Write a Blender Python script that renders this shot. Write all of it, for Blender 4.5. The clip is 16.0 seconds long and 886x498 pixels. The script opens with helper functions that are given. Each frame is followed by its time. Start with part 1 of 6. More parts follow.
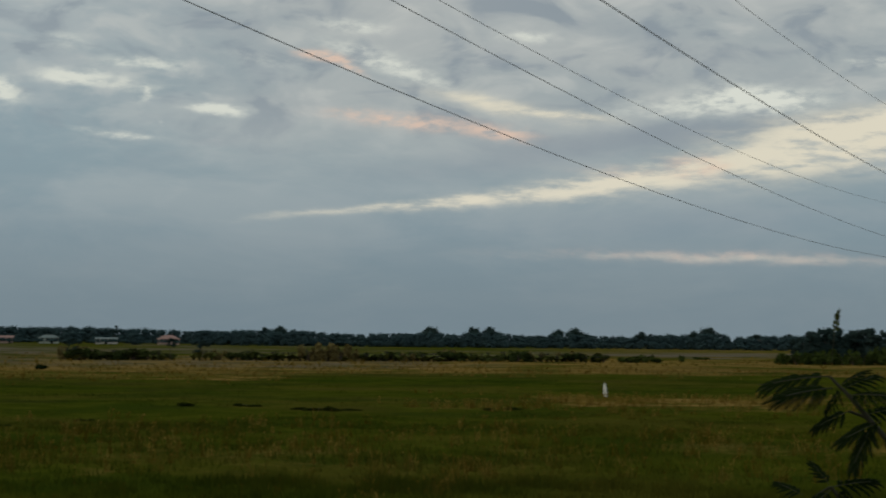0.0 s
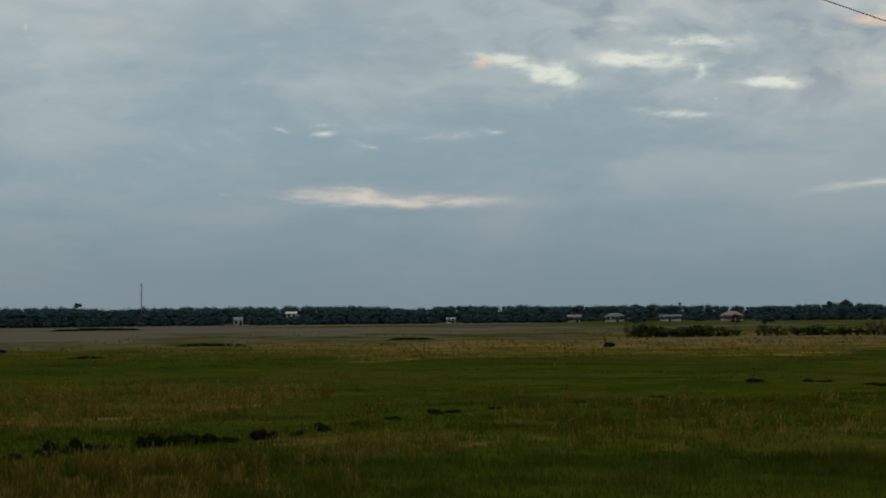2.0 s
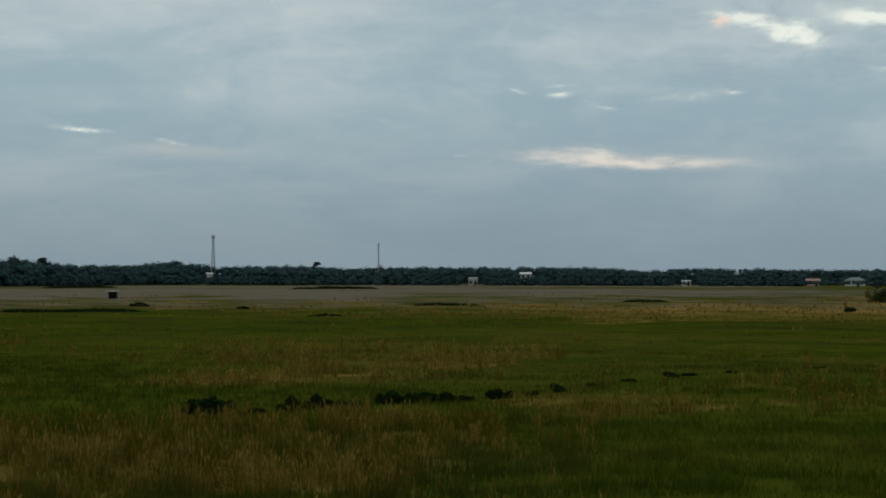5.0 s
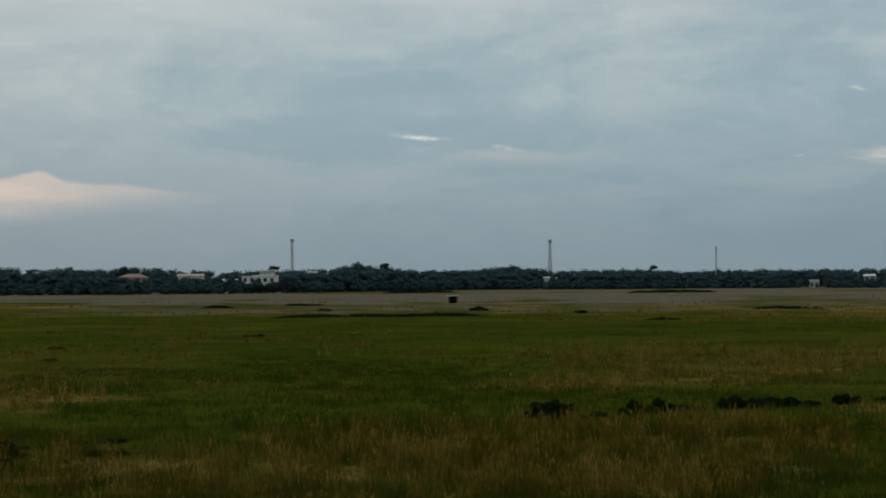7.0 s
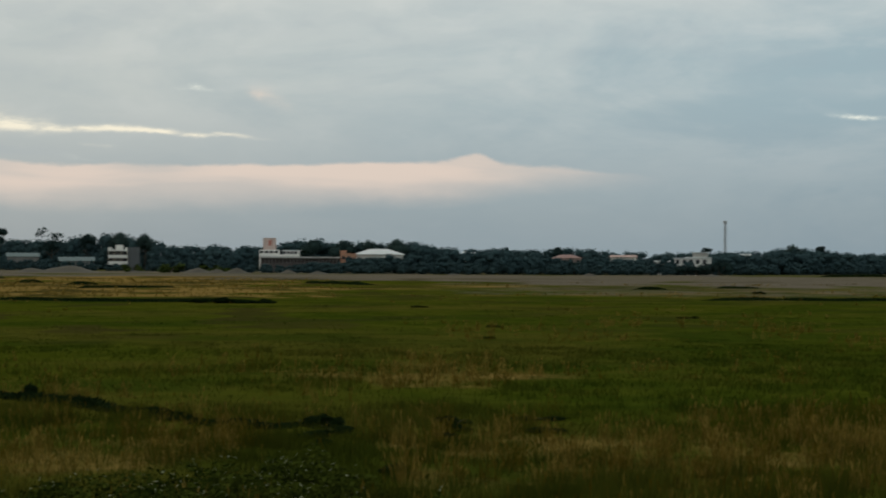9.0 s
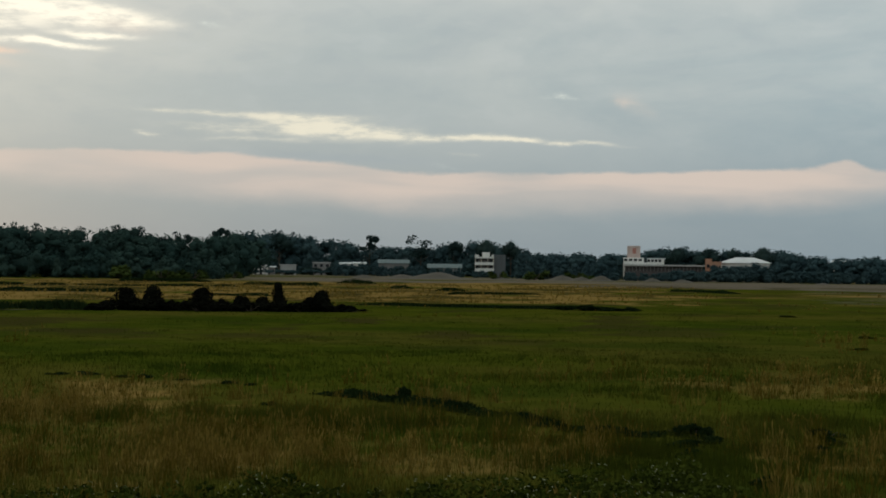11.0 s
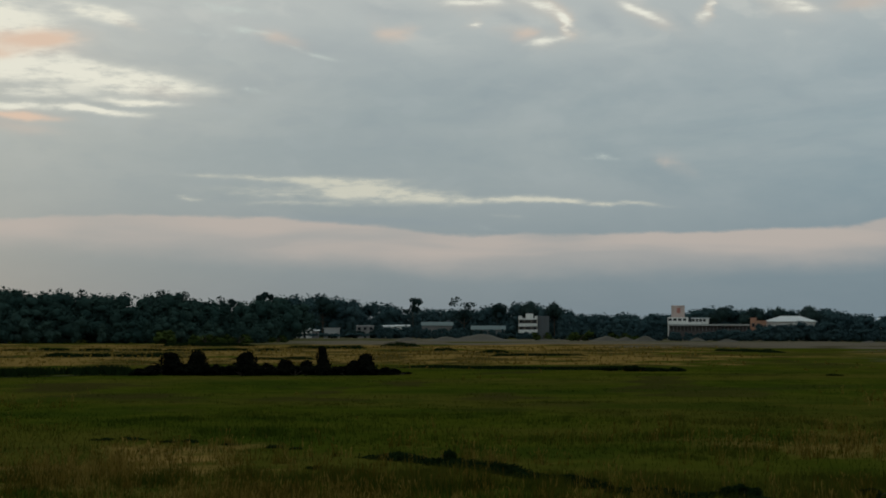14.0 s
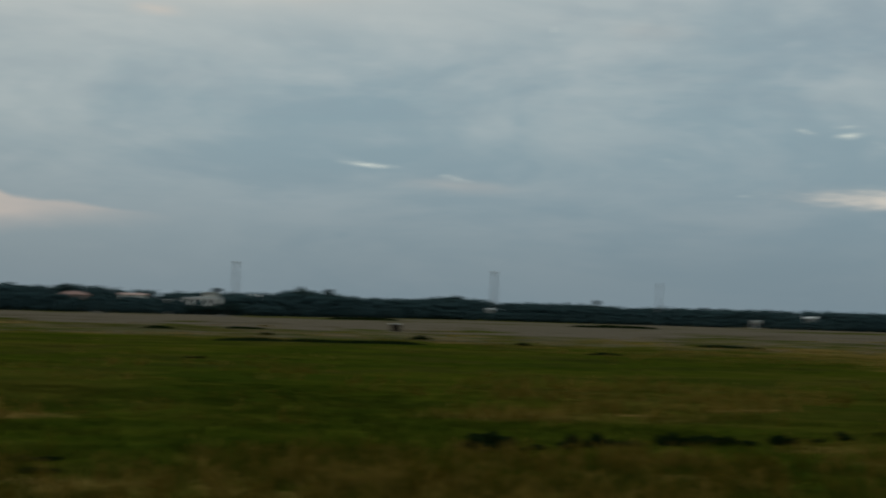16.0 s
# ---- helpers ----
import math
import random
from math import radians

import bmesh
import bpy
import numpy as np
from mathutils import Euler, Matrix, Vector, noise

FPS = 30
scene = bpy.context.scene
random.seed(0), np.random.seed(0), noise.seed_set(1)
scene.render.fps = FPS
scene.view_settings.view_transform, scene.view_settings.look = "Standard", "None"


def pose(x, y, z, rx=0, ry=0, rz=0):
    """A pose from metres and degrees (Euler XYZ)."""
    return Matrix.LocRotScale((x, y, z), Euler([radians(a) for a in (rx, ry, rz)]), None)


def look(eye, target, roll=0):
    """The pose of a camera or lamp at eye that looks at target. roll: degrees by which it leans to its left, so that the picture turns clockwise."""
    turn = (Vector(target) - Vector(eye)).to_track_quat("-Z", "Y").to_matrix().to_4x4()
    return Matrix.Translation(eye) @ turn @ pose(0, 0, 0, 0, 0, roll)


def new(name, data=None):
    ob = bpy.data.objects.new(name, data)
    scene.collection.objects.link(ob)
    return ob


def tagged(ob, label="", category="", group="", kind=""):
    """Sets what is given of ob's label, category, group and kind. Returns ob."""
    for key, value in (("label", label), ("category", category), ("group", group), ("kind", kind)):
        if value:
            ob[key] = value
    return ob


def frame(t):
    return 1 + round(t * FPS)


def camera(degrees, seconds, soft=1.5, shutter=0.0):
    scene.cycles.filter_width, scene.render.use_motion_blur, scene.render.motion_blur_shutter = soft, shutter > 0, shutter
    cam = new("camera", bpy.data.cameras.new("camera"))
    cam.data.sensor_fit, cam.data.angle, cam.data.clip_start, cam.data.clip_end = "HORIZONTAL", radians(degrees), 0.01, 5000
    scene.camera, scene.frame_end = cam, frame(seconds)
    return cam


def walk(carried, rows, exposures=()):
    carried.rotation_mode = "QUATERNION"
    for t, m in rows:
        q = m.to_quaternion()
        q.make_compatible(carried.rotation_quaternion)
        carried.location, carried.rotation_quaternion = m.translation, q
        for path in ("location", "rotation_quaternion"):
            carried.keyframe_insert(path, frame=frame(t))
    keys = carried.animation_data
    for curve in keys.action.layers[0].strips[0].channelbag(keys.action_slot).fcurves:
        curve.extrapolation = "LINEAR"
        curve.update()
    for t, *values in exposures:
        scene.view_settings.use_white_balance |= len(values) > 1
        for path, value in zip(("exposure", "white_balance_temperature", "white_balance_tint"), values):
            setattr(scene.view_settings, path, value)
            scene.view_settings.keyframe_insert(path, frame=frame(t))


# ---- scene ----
# ---------------------------------------------------------------- camera
EYE_H = 3.0            # eye height over the field, from the top of a low bank
ARM = 0.45             # the camera is held this far in front of the turning body
cam = camera(28.92, 16.0, soft=1.8, shutter=0.2)
# seconds, heading to the left of north, pitch, lean
TURN = [
    (0.0, 0.00, 3.03, 0.53), (0.5, 5.23, 2.70, 0.53), (1.0, 10.47, 1.96, -0.56), (1.5, 15.34, 2.61, -0.89),
    (2.0, 18.54, 2.25, -0.60), (2.5, 19.87, 2.40, -0.20), (3.0, 20.38, 2.20, 0.21), (3.5, 21.56, 2.17, 0.32),
    (3.7, 22.27, 1.84, 0.20), (5.8, 29.53, 0.86, -0.84), (6.0, 30.61, 0.87, -1.23), (6.5, 34.10, 1.25, -0.85),
    (7.0, 37.53, 1.14, -0.34), (7.5, 40.35, 1.28, 0.10), (8.0, 43.59, 1.48, 0.05), (8.5, 47.62, 1.00, -0.29),
    (9.0, 51.87, 0.53, 0.30), (9.5, 57.73, 0.31, 0.90), (10.0, 62.28, 0.29, 1.05), (10.2, 63.09, 0.33, 1.01),
    (10.8, 64.0, 0.6, 0.75), (11.6, 63.2, 1.35, 0.2),
    (12.3, 62.10, 2.19, -0.22), (12.5, 61.89, 2.55, -0.09), (13.0, 62.00, 2.72, 0.09), (13.5, 63.24, 2.72, 0.10),
    (14.0, 65.41, 2.75, 0.06), (14.5, 64.74, 2.39, 0.41), (15.0, 62.61, 2.60, 0.62), (15.4, 56.42, 2.83, 0.98),
    (15.5, 53.00, 2.58, 1.11), (15.8, 43.66, 2.08, 1.30), (15.9, 40.41, 2.07, 1.35), (16.0, 35.71, 2.12, 1.65),
]


def heading(az):
    a = radians(az)
    return Vector((-math.sin(a), math.cos(a), 0.0))


def at(az, d, z=0.0):
    """The place at a heading and a distance from the viewpoint."""
    v = heading(az) * d
    return Vector((v.x, v.y, z))


def stand(az, d, z=0.0, turn=0.0):
    """A pose on the ground whose +Y points away from the viewpoint."""
    v = at(az, d, z)
    return pose(v.x, v.y, v.z, 0, 0, az + turn)


def step(t, az, pitch, lean):
    eye = heading(az) * ARM + Vector((0, 0, EYE_H))
    p = radians(pitch)
    return t, look(eye, eye + heading(az) * math.cos(p) + Vector((0, 0, math.sin(p))), lean)


EXPOSURES = [(0.0, -0.12, 6500, 10), (1.0, -0.03, 6500, 10), (1.5, 0.08, 6500, 10), (2.2, -0.02, 6400, 9), (3.7, -0.04, 6350, 9), (5.8, 0.36, 6400, 9), (6.1, 0.3, 6400, 9), (6.5, 0.15, 6400, 9), (7.5, 0.16, 6400, 9), (9.0, 0.31, 6600, 10),
             (10.2, 0.34, 6650, 10), (12.3, -0.2, 6120, 6), (13.7, -0.2, 6120, 6), (14.4, -0.35, 6120, 6), (15.0, -0.33, 6120, 6), (15.5, -0.31, 6200, 7), (16.0, -0.08, 6350, 8)]
walk(cam, [step(*row) for row in TURN], EXPOSURES)

# ---------------------------------------------------------------- world and sun
SUN_AZ, SUN_EL = 96.0, 7.0


class Nodes:
    """Small helper that strings shader nodes together."""

    def __init__(self, tree):
        self.tree, self.n, self.l = tree, tree.nodes, tree.links

    def put(self, sock, v):
        if isinstance(v, bpy.types.NodeSocket):
            self.l.new(v, sock)
        elif v is not None:
            sock.default_value = v

    def math(self, op, a, b=None, c=None, clamp=False):
        m = self.n.new("ShaderNodeMath")
        m.operation, m.use_clamp = op, clamp
        for s, v in zip(m.inputs, (a, b, c)):
            self.put(s, v)
        return m.outputs[0]

    def mix(self, f, a, b):
        m = self.n.new("ShaderNodeMix")
        m.data_type = "RGBA"
        self.put(m.inputs[0], f)
        for s, v in ((m.inputs[6], a), (m.inputs[7], b)):
            self.put(s, (*v, 1) if isinstance(v, tuple) else v)
        return m.outputs[2]

    def noise(self, vec, scale, detail=4.0, rough=0.55, distortion=0.0):
        t = self.n.new("ShaderNodeTexNoise")
        self.put(t.inputs["Vector"], vec)
        for k, v in (("Scale", scale), ("Detail", detail), ("Roughness", rough), ("Distortion", distortion)):
            t.inputs[k].default_value = v
        return t.outputs[0]

    def xyz(self, x, y, z=0.0):
        c = self.n.new("ShaderNodeCombineXYZ")
        for s, v in zip(c.inputs, (x, y, z)):
            self.put(s, v)
        return c.outputs[0]

    def ramp(self, f, lo, hi, a=0.0, b=1.0):
        m = self.n.new("ShaderNodeMapRange")
        m.interpolation_type = "SMOOTHSTEP"
        self.put(m.inputs[0], f)
        for s, v in zip(m.inputs[1:5], (lo, hi, a, b)):
            s.default_value = v
        return m.outputs[0]


# clouds and gaps of the deck: heading, height in degrees, half length, half thickness, slope, strength
# the long cream gap
WEDGE = [
    (3.19, 4.29, 3.48, 0.15, -0.089, 0.55), (-1.23, 4.71, 2.83, 0.28, -0.1, 0.9), (-6.38, 5.36, 3.26, 0.45, -0.125, 1.0), (-13.35, 6.39, 5.18, 0.87, -0.132, 1.1),
    (-14.37, 7.23, 4.17, 0.49, -0.069, 0.8), (-9.25, 2.76, 6.5, 0.17, 0.018, 0.4), (-1.77, 7.8, 2.27, 0.32, 0.18, 0.8), (-4.61, 7.47, 1.51, 0.15, 0.076, 0.7),
]
# its rosy edges
EAST_PEACH = [
    (4.16, 9.4, 0.8, 0.17, 0.118, 1.3), (3.21, 9.07, 0.52, 0.15, 0.515, 1.0), (1.25, 7.3, 2.65, 0.32, 0.094, 1.0), (-2.16, 6.85, 1.14, 0.26, 0.111, 0.9),
    (-8.44, 5.78, 1.02, 0.42, 0.006, 0.8), (-5.74, 5.61, 1.69, 0.26, 0.056, 0.4), (17.32, 8.46, 0.28, 0.17, 0.19, 1.0), (-9.25, 2.8, 6.5, 0.23, 0.019, 0.5),
]
# pale breaks
EAST_PALE = [
    (12.17, 8.47, 1.36, 0.3, 0.053, 1.1), (14.68, 7.93, 0.62, 0.42, -0.016, 1.3), (9.8, 8.96, 1.57, 0.25, 0.023, 0.8), (9.77, 7.92, 0.23, 0.23, 1.9, 0.8),
    (7.51, 7.48, 0.98, 0.17, 0.069, 1.2), (10.27, 6.62, 0.69, 0.11, 0.01, 0.7), (12.47, 9.61, 1.09, 0.34, 0.121, 0.5), (3.09, 10.39, 1.23, 0.23, 0.101, 0.8),
    (2.41, 9.39, 1.9, 0.42, 0.278, 0.6), (-2.8, 10.09, 1.04, 0.26, 0.053, 0.8), (-9.33, 7.86, 3.59, 0.45, -0.059, 0.9), (-10.37, 8.03, 1.83, 0.49, 0.146, 0.7),
    (-14.0, 9.08, 1.07, 0.23, 0.046, 0.6), (6.09, 9.28, 1.22, 0.3, 0.125, 0.45), (0.98, 8.72, 1.81, 0.3, 0.324, 0.5),
]
# heavier grey folds
EAST_FOLDS = [
    (-3.45, 6.22, 6.57, 0.64, -0.122, 0.8), (-8.21, 3.98, 7.54, 0.75, -0.043, 0.55), (-6.27, 10.16, 3.0, 0.64, 0.255, 0.6), (7.32, 10.33, 2.25, 0.64, 0.156, 0.5),
    (-7.39, 6.93, 4.09, 0.45, -0.071, 0.7), (13.0, 9.16, 1.26, 0.38, 0.026, 0.4), (5.98, 8.11, 1.69, 0.45, 0.141, 0.4), (-7.52, 5.91, 0.84, 0.26, 0.16, 0.5),
]
# bright breaks over the middle of the field
MID_PALE = [
    (16.65, 8.5, 1.26, 0.23, 0.155, 1.3), (14.83, 7.97, 1.13, 0.26, 0.23, 1.5), (12.47, 8.5, 1.04, 0.21, 0.094, 1.2), (10.53, 8.28, 1.09, 0.19, 0.078, 1.0),
    (9.68, 7.87, 0.21, 0.21, 0, 0.8), (7.56, 7.46, 0.94, 0.17, 0.076, 1.2), (10.97, 6.71, 1.42, 0.11, 0.095, 0.9), (9.72, 8.98, 1.51, 0.19, 0.061, 0.6),
    (22.65, 6.06, 0.5, 0.11, 0.024, 1.3), (22.7, 6.39, 0.45, 0.09, 0.067, 0.6), (23.84, 6.24, 0.3, 0.08, 0.139, 0.8), (21.02, 5.7, 0.5, 0.08, 0.083, 0.6),
]
MID_PALE_2 = [
    (18.3, 5.99, 1.21, 0.13, -0.066, 0.5), (16.95, 6.15, 0.42, 0.09, 0.109, 0.9), (25.84, 4.14, 0.33, 0.06, 0.132, 0.4), (28.33, 5.29, 0.37, 0.11, 0.158, 0.22),
    (32.26, 9.69, 0.19, 0.19, 2.139, 0.9), (38.17, 4.86, 0.75, 0.09, 0.071, 1.3), (35.54, 4.45, 0.38, 0.08, 0.113, 0.7), 
    (59.89, 5.81, 0.6, 0.08, -0.004, 0.8), (63.99, 3.46, 0.59, 0.09, 0.17, 0.3), (21.18, 4.45, 1.04, 0.08, 0.085, 0.3),
]
# one low lit cloud
MID_CREAM = [
    (20.38, 3.96, 4.2, 0.26, 0.042, 0.55), (20.79, 4.21, 1.83, 0.19, 0.007, 0.4), (20.68, 3.86, 3.01, 0.15, 0.01, 0.3),
]
MID_PEACH = [
    (20.11, 3.94, 3.76, 0.28, 0.035, 0.5), (35.16, 4.28, 1.96, 0.25, 0.014, 0.22), (35.45, 4.15, 2.07, 0.26, 0.049, 0.2), (29.21, 9.46, 1.68, 0.49, 0.028, 0.3),
    (45.37, 9.62, 0.95, 0.23, 0.033, 0.6), (57.73, 5.64, 0.71, 0.38, 0.484, 0.35), (20.15, 6.99, 1.89, 0.38, 0.047, 0.18),
]
# streaked cream cloud on the sunny side
WEST_CREAM = [
    (72.4, 5.1, 1.26, 0.09, 0.033, 0.7), (69.07, 4.98, 2.45, 0.17, 0.02, 0.9), (70.28, 4.55, 2.53, 0.19, 0.007, 0.75), (67.3, 4.62, 2.3, 0.30, 0.06, 1.1),
    (63.41, 4.4, 2.07, 0.13, 0.024, 0.95), (60.26, 4.27, 1.83, 0.08, 0.042, 0.9), (73.97, 4.34, 0.42, 0.08, 0.01, 0.7), (70.1, 4.2, 1.97, 0.09, 0.002, 0.5),
    (63.13, 3.84, 0.47, 0.08, 0.042, 0.4),
]
# bright breaks towards the sun
WEST_LIT = [
    (79.59, 8.58, 1.78, 0.42, 0.033, 1.3), (76.7, 8.33, 2.19, 0.38, 0.104, 1.2), (75.42, 8.08, 1.84, 0.3, 0.074, 1.0), (78.87, 7.74, 1.79, 0.26, -0.003, 0.8),
    (75.52, 7.47, 1.19, 0.11, 0.053, 1.3), (79.94, 7.22, 1.07, 0.15, 0.001, 1.2), (77.06, 7.21, 1.82, 0.11, 0.044, 1.2), (80.05, 9.91, 2.05, 0.87, 0.13, 1.5),
    (76.78, 10.34, 1.05, 0.26, 0.239, 1.3),
]
WEST_PALE = [
    (71.73, 9.86, 0.84, 0.13, 0.155, 1.1), (72.76, 10.59, 1.4, 0.17, 0.067, 0.8), (69.8, 9.19, 1.18, 0.09, 0.238, 0.7), (71.77, 8.0, 0.52, 0.11, 0.146, 0.9),
    (59.93, 5.9, 0.28, 0.08, 0.109, 0.7), (73.41, 9.82, 1.12, 0.15, 0.107, 0.5), (72.56, 8.93, 1.4, 0.15, 0.144, 0.3),
]
# curled bright rims high up
WEST_HOOKS = [
    (64.45, 10.95, 1.04, 0.15, 0.055, 1.2), (62.08, 10.79, 0.57, 0.15, 0.302, 1.1), (61.39, 10.43, 0.41, 0.17, 0.831, 1.3), (61.84, 9.67, 0.52, 0.13, -0.169, 1.0),
    (61.18, 10.04, 0.15, 0.15, 0, 0.9), (58.69, 10.5, 0.84, 0.15, 0.49, 1.1), (56.66, 10.43, 0.24, 0.17, -0.352, 1.0), (56.4, 10.74, 0.17, 0.17, 0, 1.2),
    (53.97, 10.66, 0.82, 0.19, 0.301, 1.2), (42.9, 10.85, 3.0, 0.36, 0.02, 1.1), (48.6, 10.85, 1.7, 0.24, 0.0, 1.0), (64.58, 10.26, 0.19, 0.09, 0.197, 1.0),
]
WEST_PEACH = [
    (79.39, 6.6, 1.61, 0.26, 0.118, 0.7), (79.24, 9.14, 2.15, 0.34, 0.086, 0.8), (67.58, 10.07, 0.57, 0.49, 0.643, 0.35), (51.53, 10.56, 1.25, 0.26, -0.042, 0.9),
    (57.87, 5.61, 0.28, 0.15, 0.213, 0.35), (46.5, 10.45, 2.4, 0.40, 0.02, 0.9), (41.0, 10.45, 2.8, 0.26, 0.02, 0.5), (63.03, 9.96, 0.95, 0.26, 0.084, 0.5), (58.32, 10.19, 0.75, 0.3, 0.267, 0.4), (74.97, 7.89, 1.38, 0.34, 0.123, 0.6),
    (76.09, 10.08, 0.64, 0.19, 0.25, 0.6),
]
# warm edges of the bright breaks
WEST_GLOW = [(78.9, 9.43, 1.5, 0.36, -0.06, 0.85), (79.2, 6.97, 1.2, 0.16, 0.05, 0.8), (79.8, 8.85, 0.7, 0.2, 0, 0.5), (70.8, 9.66, 0.8, 0.3, 0.2, 0.35), (67.0, 9.89, 0.7, 0.3, 0.0, 0.4), (62.6, 9.88, 0.6, 0.25, 0, 0.4)]
WEST_FOLDS = [
    (70.77, 9.45, 3.76, 0.45, 0.082, 0.4), (67.2, 10.62, 1.71, 0.38, 0.101, 0.5), (59.91, 10.22, 0.66, 0.49, 0.577, 0.5), (63.22, 10.4, 0.76, 0.3, 0.189, 0.6),
    (57.38, 10.26, 0.56, 0.23, 0.518, 0.4), (68.86, 6.11, 5.64, 0.75, 0.026, 0.3), (67.74, 3.65, 4.52, 0.23, 0.028, 0.5),
]
# the long bank of lit haze low on the sunny side: heading, its top, its foot
BANK = [(40.0, 2.7, 2.7), (44.3, 2.93, 2.80), (46.0, 3.06, 2.66), (48.2, 3.32, 2.48), (49.9, 3.44, 2.3), (50.7, 3.72, 2.15), (51.8, 3.50, 2.1), (57.0, 3.34, 1.9), (62.0, 3.26, 1.85), (65.2, 3.26, 1.85), (67.0, 3.5, 2.0), (71.5, 3.8, 2.2), (76.0, 3.88, 2.5), (80.0, 3.66, 2.7)]


def make_world():
    world = bpy.data.worlds.new("evening_sky")
    world.use_nodes = True
    scene.world = world
    g = Nodes(world.node_tree)
    g.n.clear()
    coord = g.n.new("ShaderNodeTexCoord").outputs["Generated"]
    sep = g.n.new("ShaderNodeSeparateXYZ")
    g.l.new(coord, sep.inputs[0])
    az = g.math("MULTIPLY", g.math("ARCTAN2", g.math("MULTIPLY", sep.outputs[0], -1.0), sep.outputs[1]), 57.29578)
    el = g.math("MULTIPLY", g.math("ARCSINE", sep.outputs[2]), 57.29578)
    # ragged edges: shift the cloud coordinates by fractal noise
    flat = g.xyz(g.math("MULTIPLY", az, 0.38), el, 0.0)
    fine = g.noise(flat, 1.1, 6.0, 0.62)
    fine2 = g.noise(g.xyz(g.math("MULTIPLY", az, 0.42), el, 7.3), 0.9, 5.0, 0.6)
    azw = g.math("MULTIPLY_ADD", g.math("SUBTRACT", fine, 0.5), 2.2, az)
    elw = g.math("MULTIPLY_ADD", g.math("SUBTRACT", fine2, 0.5), 0.55, el)
    wisps = g.ramp(g.noise(g.xyz(g.math("MULTIPLY", az, 0.42), g.math("MULTIPLY", el, 1.8), 3.1), 1.5, 6.0, 0.62), 0.30, 0.66, 0.42, 1.5)

    crumbs = g.ramp(g.noise(g.xyz(g.math("MULTIPLY", az, 0.9), g.math("MULTIPLY", el, 2.3), 6.6), 1.7, 5.0, 0.6), 0.30, 0.66, 0.45, 1.35)

    def cover(rows, broken=True, reach=1.5, depth=1.0):
        acc = 0.0
        for a0, e0, wa, we, slope, amp in rows:
            u = g.math("MULTIPLY_ADD", azw, 1 / wa, -a0 / wa)
            v = g.math("MULTIPLY_ADD", elw, 1 / we, (slope * a0 - e0) / we)
            if slope:
                v = g.math("MULTIPLY_ADD", az, -slope / we, v)
            q = g.math("MULTIPLY_ADD", v, v, g.math("MULTIPLY", u, u))
            acc = g.math("MULTIPLY_ADD", g.math("POWER", math.exp(-1.0), q), amp, acc)
        return g.math("MULTIPLY", g.ramp(g.math("MULTIPLY", acc, broken if broken is crumbs else wisps) if broken else acc, 0.0, reach), depth)

    def profile(column):
        """A height along the bank, looked up by heading."""
        r = g.n.new("ShaderNodeValToRGB")
        lo, hi = BANK[0][0], BANK[-1][0]
        g.l.new(g.math("MULTIPLY_ADD", az, 1 / (hi - lo), -lo / (hi - lo)), r.inputs[0])
        while len(r.color_ramp.elements) < len(BANK):
            r.color_ramp.elements.new(0.5)
        for e, row in zip(r.color_ramp.elements, BANK):
            e.position = (row[0] - lo) / (hi - lo)
        for e, row in zip(r.color_ramp.elements, BANK):
            e.color = (row[column] / 5,) * 3 + (1.0,)
        return g.math("MULTIPLY", r.outputs[0], 5.0)

    # the clear sky above, seen weakly through the deck
    sky = g.n.new("ShaderNodeTexSky")
    sky.sky_type, sky.sun_disc = "NISHITA", False
    sky.sun_elevation, sky.sun_rotation = radians(SUN_EL), radians(-SUN_AZ)
    sky.air_density, sky.dust_density = 1.0, 1.5
    blue = g.n.new("ShaderNodeVectorMath")
    blue.operation = "SCALE"
    g.l.new(sky.outputs[0], blue.inputs[0])
    blue.inputs[3].default_value = 0.10
    # the cloud deck: slow grey and blue fields, darker towards the horizon
    deck = g.noise(g.xyz(g.math("MULTIPLY", az, 0.11), g.math("MULTIPLY", el, 0.30), 1.7), 1.0, 6.0, 0.6, 0.4)
    body = g.mix(g.ramp(deck, 0.36, 0.64), (0.268, 0.365, 0.425), (0.375, 0.448, 0.485))
    streak = g.noise(g.xyz(g.math("MULTIPLY", az, 0.16), g.math("MULTIPLY", el, 1.1), 5.2), 1.0, 3.0, 0.45, 0.2)
    body = g.mix(g.ramp(streak, 0.45, 0.75, 0.0, 0.15), body, (0.52, 0.55, 0.56))
    # a warmer grey towards the lit side, a clearer blue field, more light higher up
    body = g.mix(g.ramp(az, 38.0, 66.0, 0.0, 0.50), body, (0.465, 0.475, 0.462))
    clear = g.math("MULTIPLY", g.ramp(g.math("ABSOLUTE", g.math("SUBTRACT", az, 19.0)), 1.0, 8.0, 1.0, 0.0), g.ramp(el, 6.5, 9.0, 0.0, 0.7))
    body = g.mix(g.math("MULTIPLY", clear, g.ramp(deck, 0.35, 0.6, 1.0, 0.2)), body, (0.235, 0.325, 0.40))
    body = g.mix(g.ramp(el, 6.0, 13.0, 0.0, 0.30), body, (0.56, 0.58, 0.58))
    body = g.mix(g.math("MULTIPLY", g.ramp(az, 2.0, 16.0, 0.28, 0.0), g.ramp(el, 3.5, 8.0)), body, (0.52, 0.50, 0.47))
    body = g.mix(g.math("MULTIPLY", g.ramp(az, 66.0, 80.0, 0.0, 0.45), g.ramp(el, 4.5, 9.5)), body, (0.66, 0.62, 0.56))
    low = g.ramp(elw, 0.3, 7.0, 1.0, 0.0)
    body = g.mix(g.math("MULTIPLY", low, 0.85), body, (0.184, 0.249, 0.290))
